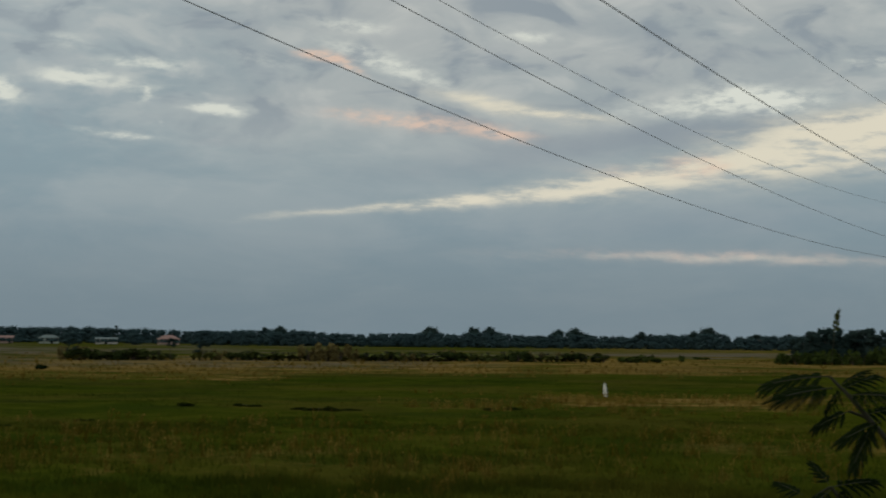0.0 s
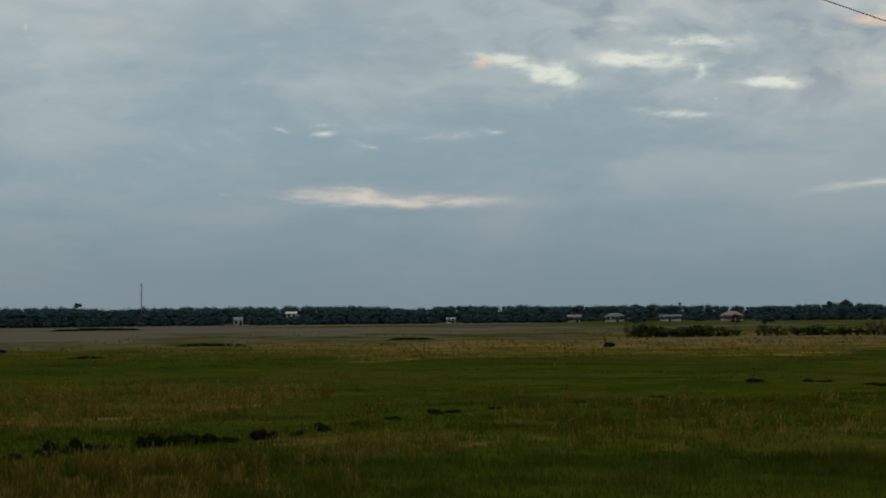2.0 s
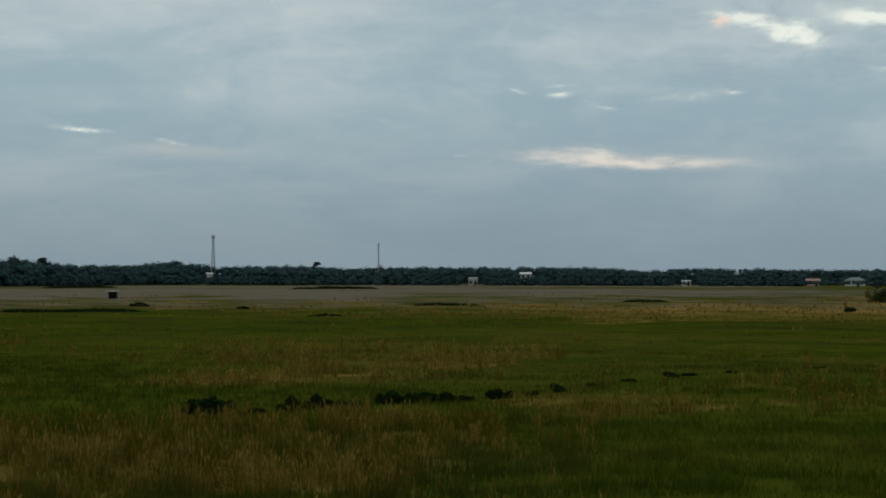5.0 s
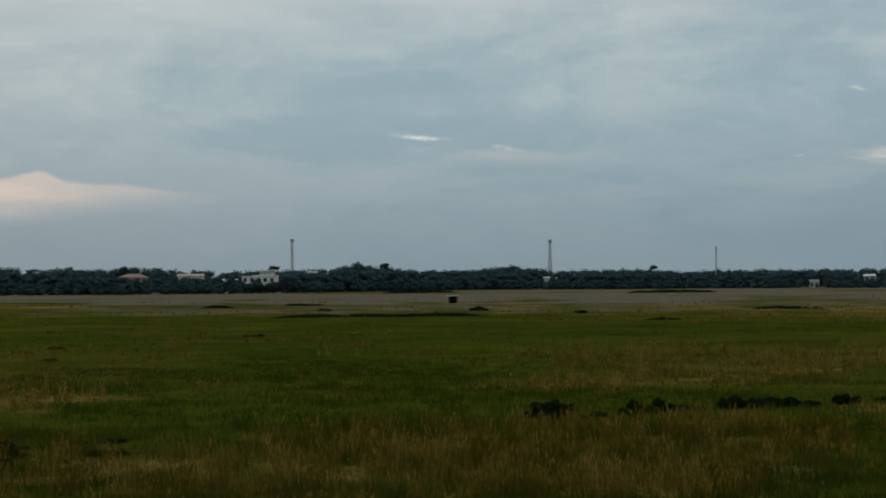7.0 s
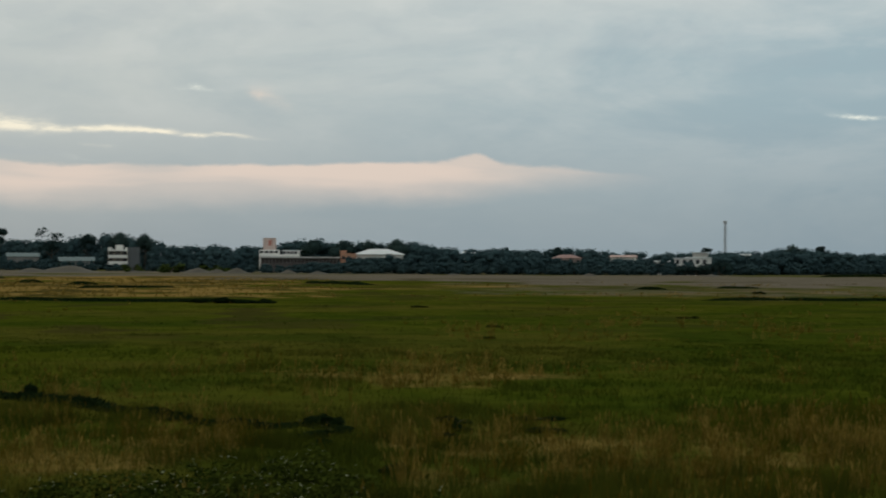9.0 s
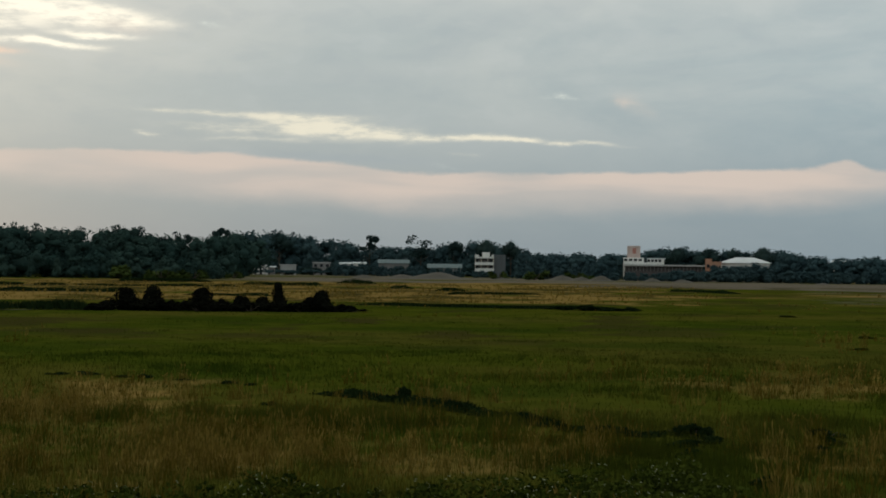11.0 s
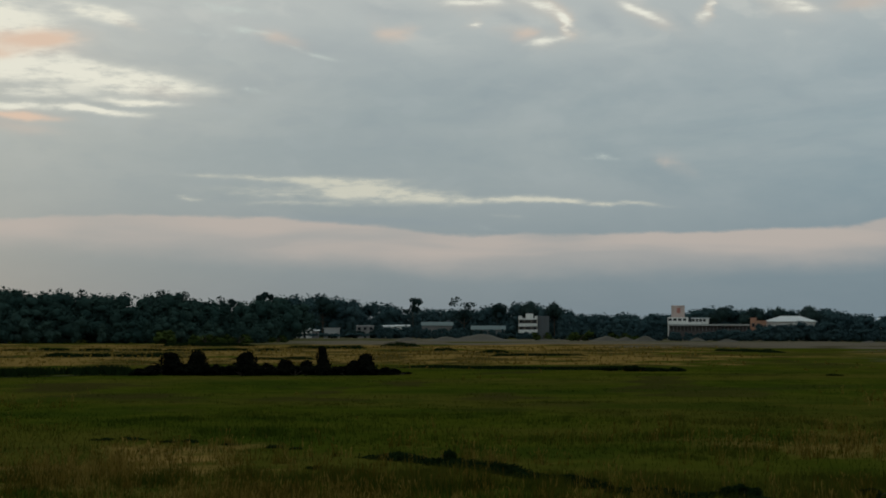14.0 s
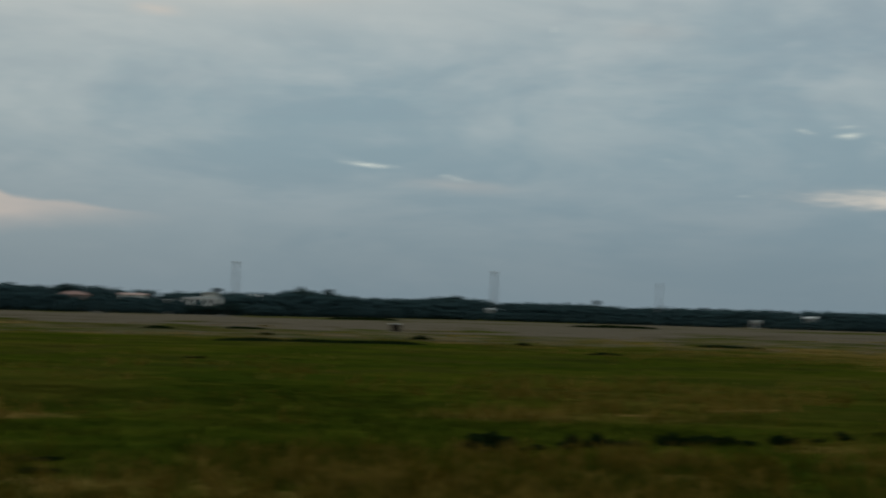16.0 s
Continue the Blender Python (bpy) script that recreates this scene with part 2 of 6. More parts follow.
    body = g.mix(0.06, body, blue.outputs[0])
    # soft mottling of the deck, stronger high up on the open side
    lumps = g.noise(g.xyz(g.math("MULTIPLY", az, 0.40), g.math("MULTIPLY", el, 0.85), 9.4), 1.0, 4.0, 0.52, 0.5)
    cells = g.noise(g.xyz(g.math("MULTIPLY", az, 0.55), g.math("MULTIPLY", el, 1.25), 2.4), 1.0, 3.0, 0.5, 0.3)
    where = g.math("MULTIPLY", g.ramp(el, 5.0, 8.5), g.ramp(az, 10.0, 24.0, 1.0, 0.08))
    body = g.mix(g.math("MULTIPLY", g.ramp(lumps, 0.50, 0.68, 0.0, 0.42), where), body, (0.60, 0.62, 0.60))
    body = g.mix(g.math("MULTIPLY", g.ramp(lumps, 0.34, 0.50, 0.75, 0.0), where), body, (0.25, 0.305, 0.36))
    body = g.mix(g.math("MULTIPLY", g.ramp(cells, 0.34, 0.5, 0.11, 0.0), g.ramp(el, 2.5, 8.0, 0.15, 1.0)), body, (0.26, 0.315, 0.37))
    body = g.mix(g.math("MULTIPLY", g.ramp(cells, 0.52, 0.70, 0.0, 0.10), g.ramp(el, 2.5, 8.0, 0.15, 1.0)), body, (0.60, 0.61, 0.61))
    where = g.math("MULTIPLY", g.ramp(el, 8.6, 10.8), g.ramp(az, 44.0, 54.0))
    body = g.mix(g.math("MULTIPLY", g.ramp(lumps, 0.48, 0.66, 0.0, 0.5), where), body, (0.72, 0.70, 0.64))
    body = g.mix(g.math("MULTIPLY", g.ramp(el, 7.5, 11.0, 0.0, 0.5), g.ramp(az, 26.0, 46.0)), body, (0.67, 0.66, 0.62))
    body = g.mix(g.math("MULTIPLY", cover(EAST_FOLDS + WEST_FOLDS, False), 0.8), body, (0.275, 0.325, 0.375))
    # a crisp top and a soft foot
    eld = g.math("MULTIPLY_ADD", g.math("SUBTRACT", fine, 0.5), 0.46, el)
    over, under = g.math("SUBTRACT", eld, profile(1)), g.math("SUBTRACT", elw, profile(2))
    bank = g.math("MULTIPLY", g.ramp(over, -0.12, 0.05, 1.0, 0.0), g.ramp(under, -0.28, 0.85))
    bank = g.math("MULTIPLY", bank, g.math("MULTIPLY", g.ramp(az, 43.5, 50.0), g.ramp(streak, 0.32, 0.66, 0.45, 0.84)))
    body = g.mix(bank, body, (0.63, 0.520, 0.445))
    body = g.mix(cover(EAST_PALE, crumbs, 1.4, 0.95), body, (0.74, 0.77, 0.71))
    body = g.mix(cover(MID_PALE + MID_PALE_2 + WEST_PALE, crumbs, 1.75, 0.9), body, (0.70, 0.73, 0.67))
    body = g.mix(cover(MID_PEACH + WEST_PEACH, False), body, (0.70, 0.57, 0.48))
    body = g.mix(cover(WEDGE, True, 1.45, 0.92), body, (0.80, 0.75, 0.61))
    body = g.mix(cover(EAST_PEACH, crumbs, 1.55, 0.9), body, (0.78, 0.58, 0.47))
    body = g.mix(cover(MID_CREAM, True, 1.1, 0.85), body, (0.66, 0.61, 0.54))
    body = g.mix(cover(WEST_CREAM, True, 1.4, 0.95), body, (0.76, 0.71, 0.58))
    body = g.mix(cover(WEST_LIT, True, 1.45), body, (0.98, 0.91, 0.77))
    body = g.mix(cover([(a, e, w * 1.5, h * 2.6, k, 0.55 * p) for a, e, w, h, k, p in WEST_HOOKS], False), body, (0.72, 0.62, 0.53))
    body = g.mix(cover(WEST_GLOW, False, 0.8), body, (0.88, 0.64, 0.49))
    body = g.mix(cover(WEST_HOOKS, True, 1.75, 0.95), body, (1.02, 0.96, 0.83))
    # a slightly yellowed evening cast
    cast = g.n.new("ShaderNodeVectorMath")
    cast.operation = "MULTIPLY"
    g.l.new(body, cast.inputs[0])
    cast.inputs[1].default_value = (1.005, 1.0, 0.972)
    back = g.n.new("ShaderNodeBackground")
    g.l.new(g.mix(g.ramp(el, 2.5, 6.5), body, cast.outputs[0]), back.inputs[0])
    back.inputs[1].default_value = 1.0
    out = g.n.new("ShaderNodeOutputWorld")
    g.l.new(back.outputs[0], out.inputs[0])


make_world()
sun_data = bpy.data.lights.new("sun", "SUN")
sun_data.energy, sun_data.angle, sun_data.color = 0.25, radians(25), (1.0, 0.9, 0.78)
sun = new("sun", sun_data)
sun.matrix_world = look(heading(SUN_AZ) * 50 + Vector((0, 0, 50 * math.tan(radians(SUN_EL + 8)))), (0, 0, 0))


# ---------------------------------------------------------------- materials
def material(name, rough=0.9, spec=0.2):
    m = bpy.data.materials.new(name)
    m.use_nodes = True
    g = Nodes(m.node_tree)
    b = m.node_tree.nodes["Principled BSDF"]
    b.inputs["Roughness"].default_value = rough
    b.inputs["Specular IOR Level"].default_value = spec
    return m, g, b


def leaf_material(name, dark, light, rough=0.75, per_object=0.35, per_leaf=0.32, tone=False):
    """Foliage: leaf to leaf, plant to plant and patch to patch variation, with a little light let through."""
    m, g, b = material(name, rough, 0.0)
    isl = g.n.new("ShaderNodeNewGeometry").outputs["Random Per Island"]
    obj = g.n.new("ShaderNodeObjectInfo").outputs["Random"]
    pos = g.n.new("ShaderNodeTexCoord").outputs["Object"]
    patch = g.noise(pos, 0.35, 3.0)
    if tone:
        a = g.n.new("ShaderNodeAttribute")
        a.attribute_name = "tone"
        obj = a.outputs["Fac"]
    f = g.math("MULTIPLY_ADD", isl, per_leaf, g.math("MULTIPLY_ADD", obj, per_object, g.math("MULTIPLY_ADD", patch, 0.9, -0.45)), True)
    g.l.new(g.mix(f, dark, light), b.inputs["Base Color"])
    return m


def paint_material(name, base, dirt=(0.18, 0.16, 0.13), amount=0.35, rough=0.8, scale=0.7):
    """Weathered plaster, paint or sheet: streaks of dirt and fine grain."""
    m, g, b = material(name, rough, 0.3)
    pos = g.n.new("ShaderNodeTexCoord").outputs["Object"]
    st = g.n.new("ShaderNodeMapping")
    g.l.new(pos, st.inputs[0])
    st.inputs["Scale"].default_value = (1.0, 1.0, 0.25)
    f = g.ramp(g.noise(st.outputs[0], scale, 6.0, 0.6), 0.45, 0.75, 0.0, amount)
    grain = g.noise(pos, 9.0, 3.0)
    c = g.mix(f, base, dirt)
    g.l.new(g.mix(g.math("MULTIPLY", grain, 0.18), c, dirt), b.inputs["Base Color"])
    bump = g.n.new("ShaderNodeBump")
    bump.inputs["Strength"].default_value = 0.15
    g.l.new(grain, bump.inputs["Height"])
    g.l.new(bump.outputs[0], b.inputs["Normal"])
    return m


GREEN, LUSH, STRAW, BARE = (0.051, 0.061, 0.005), (0.031, 0.048, 0.004), (0.205, 0.136, 0.040), (0.165, 0.140, 0.108)


def mottled(g, pos, c):
    """Patches of paler, browner and deeper green growth, from a stride to a field's breadth."""
    c = g.mix(g.ramp(g.noise(pos, 0.55, 4.0, 0.6), 0.42, 0.62, 0.0, 0.55), c, (0.072, 0.081, 0.009))
    c = g.mix(g.ramp(g.noise(pos, 0.045, 4.0, 0.6), 0.45, 0.60, 0.0, 0.48), c, (0.086, 0.072, 0.014))
    return g.mix(g.ramp(g.noise(pos, 0.11, 4.0, 0.6), 0.46, 0.62, 0.0, 0.65), c, (0.024, 0.042, 0.004))


def ground_material():
    m, g, b = material("field_ground", 0.95, 0.0)
    att = {}
    for k in ("dry", "bare", "lush", "worn"):
        a = g.n.new("ShaderNodeAttribute")
        a.attribute_name = k
        att[k] = a.outputs["Fac"]
    pos = g.n.new("ShaderNodeTexCoord").outputs["Object"]
    fine = g.noise(pos, 2.2, 5.0, 0.65)
    mid = g.noise(pos, 0.16, 5.0, 0.6)
    rag = g.math("MULTIPLY_ADD", g.math("SUBTRACT", fine, 0.5), 0.7, g.math("MULTIPLY", g.math("SUBTRACT", mid, 0.5), 0.5))
    dry = g.ramp(g.math("ADD", att["dry"], rag), 0.2, 0.85)
    c = g.mix(g.math("MULTIPLY", att["lush"], 0.9), GREEN, LUSH)
    c = mottled(g, pos, c)
    c = g.mix(dry, c, STRAW)
    soil = g.mix(g.ramp(fine, 0.3, 0.7), (0.100, 0.090, 0.062), BARE)
    c = g.mix(g.ramp(g.math("ADD", att["bare"], g.math("MULTIPLY", rag, 0.6)), 0.3, 0.75), c, soil)
    c = g.mix(g.ramp(g.noise(pos, 0.7, 4.0), 0.5, 0.8, 0.0, 0.35), c, (0.030, 0.036, 0.008))
    c = g.mix(att["worn"], c, (0.040, 0.036, 0.010))
    g.l.new(c, b.inputs["Base Color"])
    bump = g.n.new("ShaderNodeBump")
    bump.inputs["Strength"].default_value, bump.inputs["Distance"].default_value = 0.6, 0.08
    g.l.new(fine, bump.inputs["Height"])
    g.l.new(bump.outputs[0], b.inputs["Normal"])
    return m


def grass_material():
    m, g, b = material("grass_blades", 0.8, 0.0)
    a = g.n.new("ShaderNodeAttribute")
    a.attribute_name = "dry"
    lu = g.n.new("ShaderNodeAttribute")
    lu.attribute_name = "lush"
    isl = g.n.new("ShaderNodeNewGeometry").outputs["Random Per Island"]
    c = g.mix(isl, (0.076, 0.096, 0.009), (0.028, 0.046, 0.003))
    c = g.mix(lu.outputs["Fac"], c, (0.031, 0.048, 0.004))
    tone = g.n.new("ShaderNodeAttribute")
    tone.attribute_name = "tone"
    s = g.mix(tone.outputs["Fac"], (0.30, 0.21, 0.050), (0.092, 0.064, 0.006))
    s = g.mix(g.math("MULTIPLY", isl, 0.6), s, (0.055, 0.045, 0.006))
    pos = g.n.new("ShaderNodeTexCoord").outputs["Object"]
    c = mottled(g, pos, c)
    g.l.new(g.mix(a.outputs["Fac"], c, s), b.inputs["Base Color"])
    return m


MAT_GROUND, MAT_GRASS = ground_material(), grass_material()
# bluish, even leaf colour: the haze of distance is put into the paint
MAT_WOOD_HAZY = leaf_material("hazy_wood_leaves", (0.038, 0.069, 0.075), (0.054, 0.090, 0.091), 0.75, 0.6, 0.12, True)
# greener copy for the closer stand, with less haze in the colour
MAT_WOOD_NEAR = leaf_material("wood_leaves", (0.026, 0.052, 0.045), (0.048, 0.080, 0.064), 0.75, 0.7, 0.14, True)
MAT_TREE = leaf_material("tree_leaves", (0.020, 0.038, 0.036), (0.046, 0.070, 0.062), 0.75, 0.35, 0.16)
MAT_SHRUB = leaf_material("shrub_leaves", (0.036, 0.058, 0.014), (0.085, 0.110, 0.030))
MAT_FROND = leaf_material("banana_leaves", (0.075, 0.100, 0.024), (0.20, 0.21, 0.065))
MAT_HEDGE = leaf_material("hedge_leaves", (0.022, 0.036, 0.011), (0.084, 0.104, 0.032), 0.75, 0.6)
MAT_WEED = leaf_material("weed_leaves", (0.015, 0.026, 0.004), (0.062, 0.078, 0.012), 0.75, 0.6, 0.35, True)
MAT_DRYBUSH = leaf_material("dry_bush_leaves", (0.10, 0.085, 0.03), (0.22, 0.18, 0.075))
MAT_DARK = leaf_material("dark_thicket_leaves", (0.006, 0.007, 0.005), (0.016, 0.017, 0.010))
MAT_BUND = leaf_material("ridge_grass", (0.010, 0.020, 0.007), (0.028, 0.045, 0.014))
MAT_RANK = leaf_material("rank_grass", (0.024, 0.036, 0.006), (0.056, 0.068, 0.012))
MAT_EARTH = paint_material("turfed_earth", (0.040, 0.046, 0.010), (0.025, 0.024, 0.010), 0.6, 0.95, 1.2)
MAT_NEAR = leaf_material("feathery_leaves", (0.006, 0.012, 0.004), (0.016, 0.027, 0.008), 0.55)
MAT_BARK = paint_material("bark", (0.075, 0.06, 0.045), (0.03, 0.026, 0.02), 0.6, 0.95, 2.0)
MAT_STEM = paint_material("green_stem", (0.026, 0.029, 0.014), (0.03, 0.026, 0.02), 0.5, 0.8, 6.0)
MAT_WHITE = paint_material("white_plaster", (0.80, 0.79, 0.74), amount=0.22)
MAT_PALE = paint_material("greyed_plaster", (0.46, 0.46, 0.44))
MAT_CREAM = paint_material("cream_plaster", (0.62, 0.55, 0.44))
MAT_GREY = paint_material("bare_cement", (0.24, 0.23, 0.22), (0.12, 0.115, 0.11))
MAT_PINK = paint_material("pink_plaster", (0.47, 0.33, 0.29))
MAT_ORANGE = paint_material("orange_plaster", (0.50, 0.27, 0.17))
MAT_TILE = paint_material("clay_roof", (0.30, 0.19, 0.165), (0.15, 0.09, 0.07))
MAT_SHEET = paint_material("grey_roof_sheet", (0.62, 0.66, 0.66), (0.3, 0.3, 0.28), 0.3, 0.5)
MAT_BLUE = paint_material("bluegrey_roof_sheet", (0.15, 0.20, 0.20), (0.10, 0.11, 0.10), 0.5, 0.95)
# stained brown walls; also gives recessed walls the darkness of their openings
MAT_DARKWALL = paint_material("stained_brown_and_shaded_plaster", (0.10, 0.085, 0.08), (0.05, 0.05, 0.05))
MAT_MINT = paint_material("pale_green_plaster", (0.40, 0.47, 0.42))
MAT_GLASS = paint_material("dark_window", (0.02, 0.024, 0.028), (0.05, 0.05, 0.05), 0.3, 0.2)
MAT_STEEL = paint_material("galvanised_steel", (0.38, 0.41, 0.43), (0.2, 0.15, 0.12), 0.4, 0.5)
MAT_RED = paint_material("red_sign_paint", (0.48, 0.20, 0.16))
MAT_ROSE = paint_material("whitish_pink_plaster", (0.60, 0.47, 0.42))
MAT_SLATE = paint_material("dark_cement", (0.12, 0.13, 0.135), (0.07, 0.07, 0.07))
MAT_WIRE = paint_material("weathered_cable", (0.24, 0.245, 0.255), (0.10, 0.10, 0.10), 0.4, 0.6)
MAT_GRAVEL = paint_material("gravel", (0.098, 0.090, 0.070), (0.060, 0.055, 0.044), 0.5, 0.95, 1.5)
MAT_CONCRETE = paint_material("pole_concrete", (0.34, 0.33, 0.31), (0.2, 0.19, 0.18), 0.4, 0.9)
MAT_FLOWER = leaf_material("white_petals", (0.26, 0.28, 0.16), (0.46, 0.47, 0.32))


# ---------------------------------------------------------------- mesh helpers
def mesh_of(name, verts, faces, mat, smooth=False):
    """A mesh from arrays of places and of faces with one count of corners."""
    verts, faces = np.asarray(verts, np.float32), np.asarray(faces, np.int32)
    me = bpy.data.meshes.new(name)
    me.vertices.add(len(verts))
    me.vertices.foreach_set("co", verts.ravel())
    me.loops.add(faces.size)
    me.loops.foreach_set("vertex_index", faces.ravel())
    me.polygons.add(len(faces))
    me.polygons.foreach_set("loop_start", np.arange(0, faces.size, faces.shape[1], dtype=np.int32))
    if smooth:
        me.polygons.foreach_set("use_smooth", np.ones(len(faces), bool))
    me.update(calc_edges=True)
    me.materials.append(mat)
    return me


def part(name, bm, mat, parent=None, label=""):
    """Links a bmesh (or a ready mesh) as one object under its thing."""
    if isinstance(bm, bpy.types.Mesh):
        me = bm
    else:
        me = bpy.data.meshes.new(name)
        bm.to_mesh(me)
        bm.free()
        me.materials.append(mat)
    ob = new(name, me)
    if parent is not None:
        ob.parent = parent
    return tagged(ob, label)


def box(bm, x0, x1, y0, y1, z0, z1, bevel=0.0):
    r = bmesh.ops.create_cube(bm, size=1.0, matrix=Matrix.Translation(((x0 + x1) / 2, (y0 + y1) / 2, (z0 + z1) / 2)) @ Matrix.Diagonal((x1 - x0, y1 - y0, z1 - z0, 1)))
    if bevel:
        bmesh.ops.bevel(bm, geom=list({e for v in r["verts"] for e in v.link_edges}), offset=bevel, segments=1, affect="EDGES")
    return bm


def bar(bm, a, b, r0, r1=None, sides=6):
    """A tapered bar between two places."""
    a, b = Vector(a), Vector(b)
    m = Matrix.Translation((a + b) / 2) @ (b - a).to_track_quat("Z", "Y").to_matrix().to_4x4()
    bmesh.ops.create_cone(bm, cap_ends=True, segments=sides, radius1=r0, radius2=r0 if r1 is None else r1, depth=(b - a).length, matrix=m)
    return bm


rng = np.random.default_rng(11)


def value_noise(x, y, seed=0):
    """Smooth lattice noise, 0 to 1, over arrays."""
    xi, yi = np.floor(x).astype(np.int64), np.floor(y).astype(np.int64)
    fx, fy = x - xi, y - yi
    fx, fy = fx * fx * (3 - 2 * fx), fy * fy * (3 - 2 * fy)

    def h(i, j):
        k = (i * 374761393 + j * 668265263 + seed * 974634777) & 0xFFFFFFFF
        k = ((k ^ (k >> 13)) * 1274126177) & 0xFFFFFFFF
        return ((k ^ (k >> 16)) & 0xFFFF) / 65535.0

    return (h(xi, yi) * (1 - fx) + h(xi + 1, yi) * fx) * (1 - fy) + (h(xi, yi + 1) * (1 - fx) + h(xi + 1, yi + 1) * fx) * fy


def fbm(x, y, seed=0, octaves=4):
    s, a, n = 0.0, 0.5, 0.0
    for o in range(octaves):
        s, n = s + a * value_noise(x * 2 ** o, y * 2 ** o, seed + o), n + a
        a *= 0.5
    return s / n


def band(v, lo, hi, soft):
    return np.clip((v - lo) / soft, 0, 1) * np.clip((hi - v) / soft, 0, 1)


# ---------------------------------------------------------------- ground
# stretches of dry and of green grass: heading from, to, distance from, to, strength
DRY_EAST = [
    (28.4, 34.3, 52.7, 77, 0.55), (23.0, 29.8, 54.8, 72, 0.6), (28.4, 33.8, 48.8, 54.5, 0.8), (23.3, 29.1, 54.1, 60, 1.0), (19.6, 34.3, 128, 218, 0.5), (4.9, 23.0, 118, 206, 0.75),
    (23.0, 34.6, 28.2, 37.9, 0.56), (15.8, 24.1, 35.1, 46.6, 0.5), (4.9, 16.8, 41.6, 57.5, 0.38), (-12.9, -3.2, 72, 98, 0.9), (-3.4, 0.8, 68, 79, 0.6), (-11.5, 2.7, 135, 180, 0.4),
    (-14.5, 14.7, 152, 240, 0.7), (-14.4, 14.7, 38.0, 57.2, 0.34),
]
DRY_WEST = [
    (25.3, 37.2, 46.7, 54.4, 0.75), (27.1, 36.3, 62, 84, 0.4), (43.8, 53.0, 65, 91, 0.3), (48.6, 55.1, 44.8, 51.2, 0.5), (25.7, 43.4, 23.6, 35.3, 0.60), (43.0, 55.1, 23.6, 31.7, 0.54),
    (70.7, 77.7, 38.0, 48.7, 0.9), (67.9, 71.2, 36.7, 42.0, 0.6), (67.9, 77.7, 24.7, 31.0, 0.72), (57.4, 67.9, 25.4, 31.6, 0.75), (47.1, 55.1, 22.6, 32.9, 0.58), (53.3, 57.2, 46.2, 53.2, 0.55),
    (48.6, 54.4, 41.7, 57.0, 0.55), (57.4, 60.4, 50.7, 61, 0.4), (71.2, 77.7, 32.9, 35.8, 0.45),
]
GREEN_PATCHES = [
    (22.6, 34.7, 79, 119, 0.9), (24.1, 34.7, 40.5, 49.5, 0.8), (16.6, 24.1, 51.9, 70, 0.7), (4.9, 19.6, 69, 105, 0.9), (3.9, 17.9, 20.0, 39.8, 0.9), (-13.3, 3.4, 105, 154, 0.7),
    (-2.8, 14.7, 63, 101, 0.7), (-14.4, 6.0, 20.0, 40.2, 0.75), (38.2, 49.4, 50.5, 70, 0.6), (36.3, 49.4, 35.0, 45.0, 0.8), (49.4, 54.8, 33.1, 44.0, 0.7), (47.8, 77.7, 59.2, 108, 0.7),
    (67.9, 77.7, 49.9, 64, 0.9), (65.3, 68.6, 32.0, 36.9, 0.9), (47.7, 64.9, 33.7, 44.2, 0.6), (54.6, 57.2, 24.5, 33.7, 0.45),
]
DRY_FAR = [(-20, 14, 205, 300, 0.75), (-20, -3, 245, 900, 0.5), (57, 90, 150, 400, 1.2), (10, 30, 120, 190, 0.4), (30, 56, 190, 240, 0.4), (52, 57.5, 46, 54, 0.45), (20, 47, 150, 250, 0.35)]


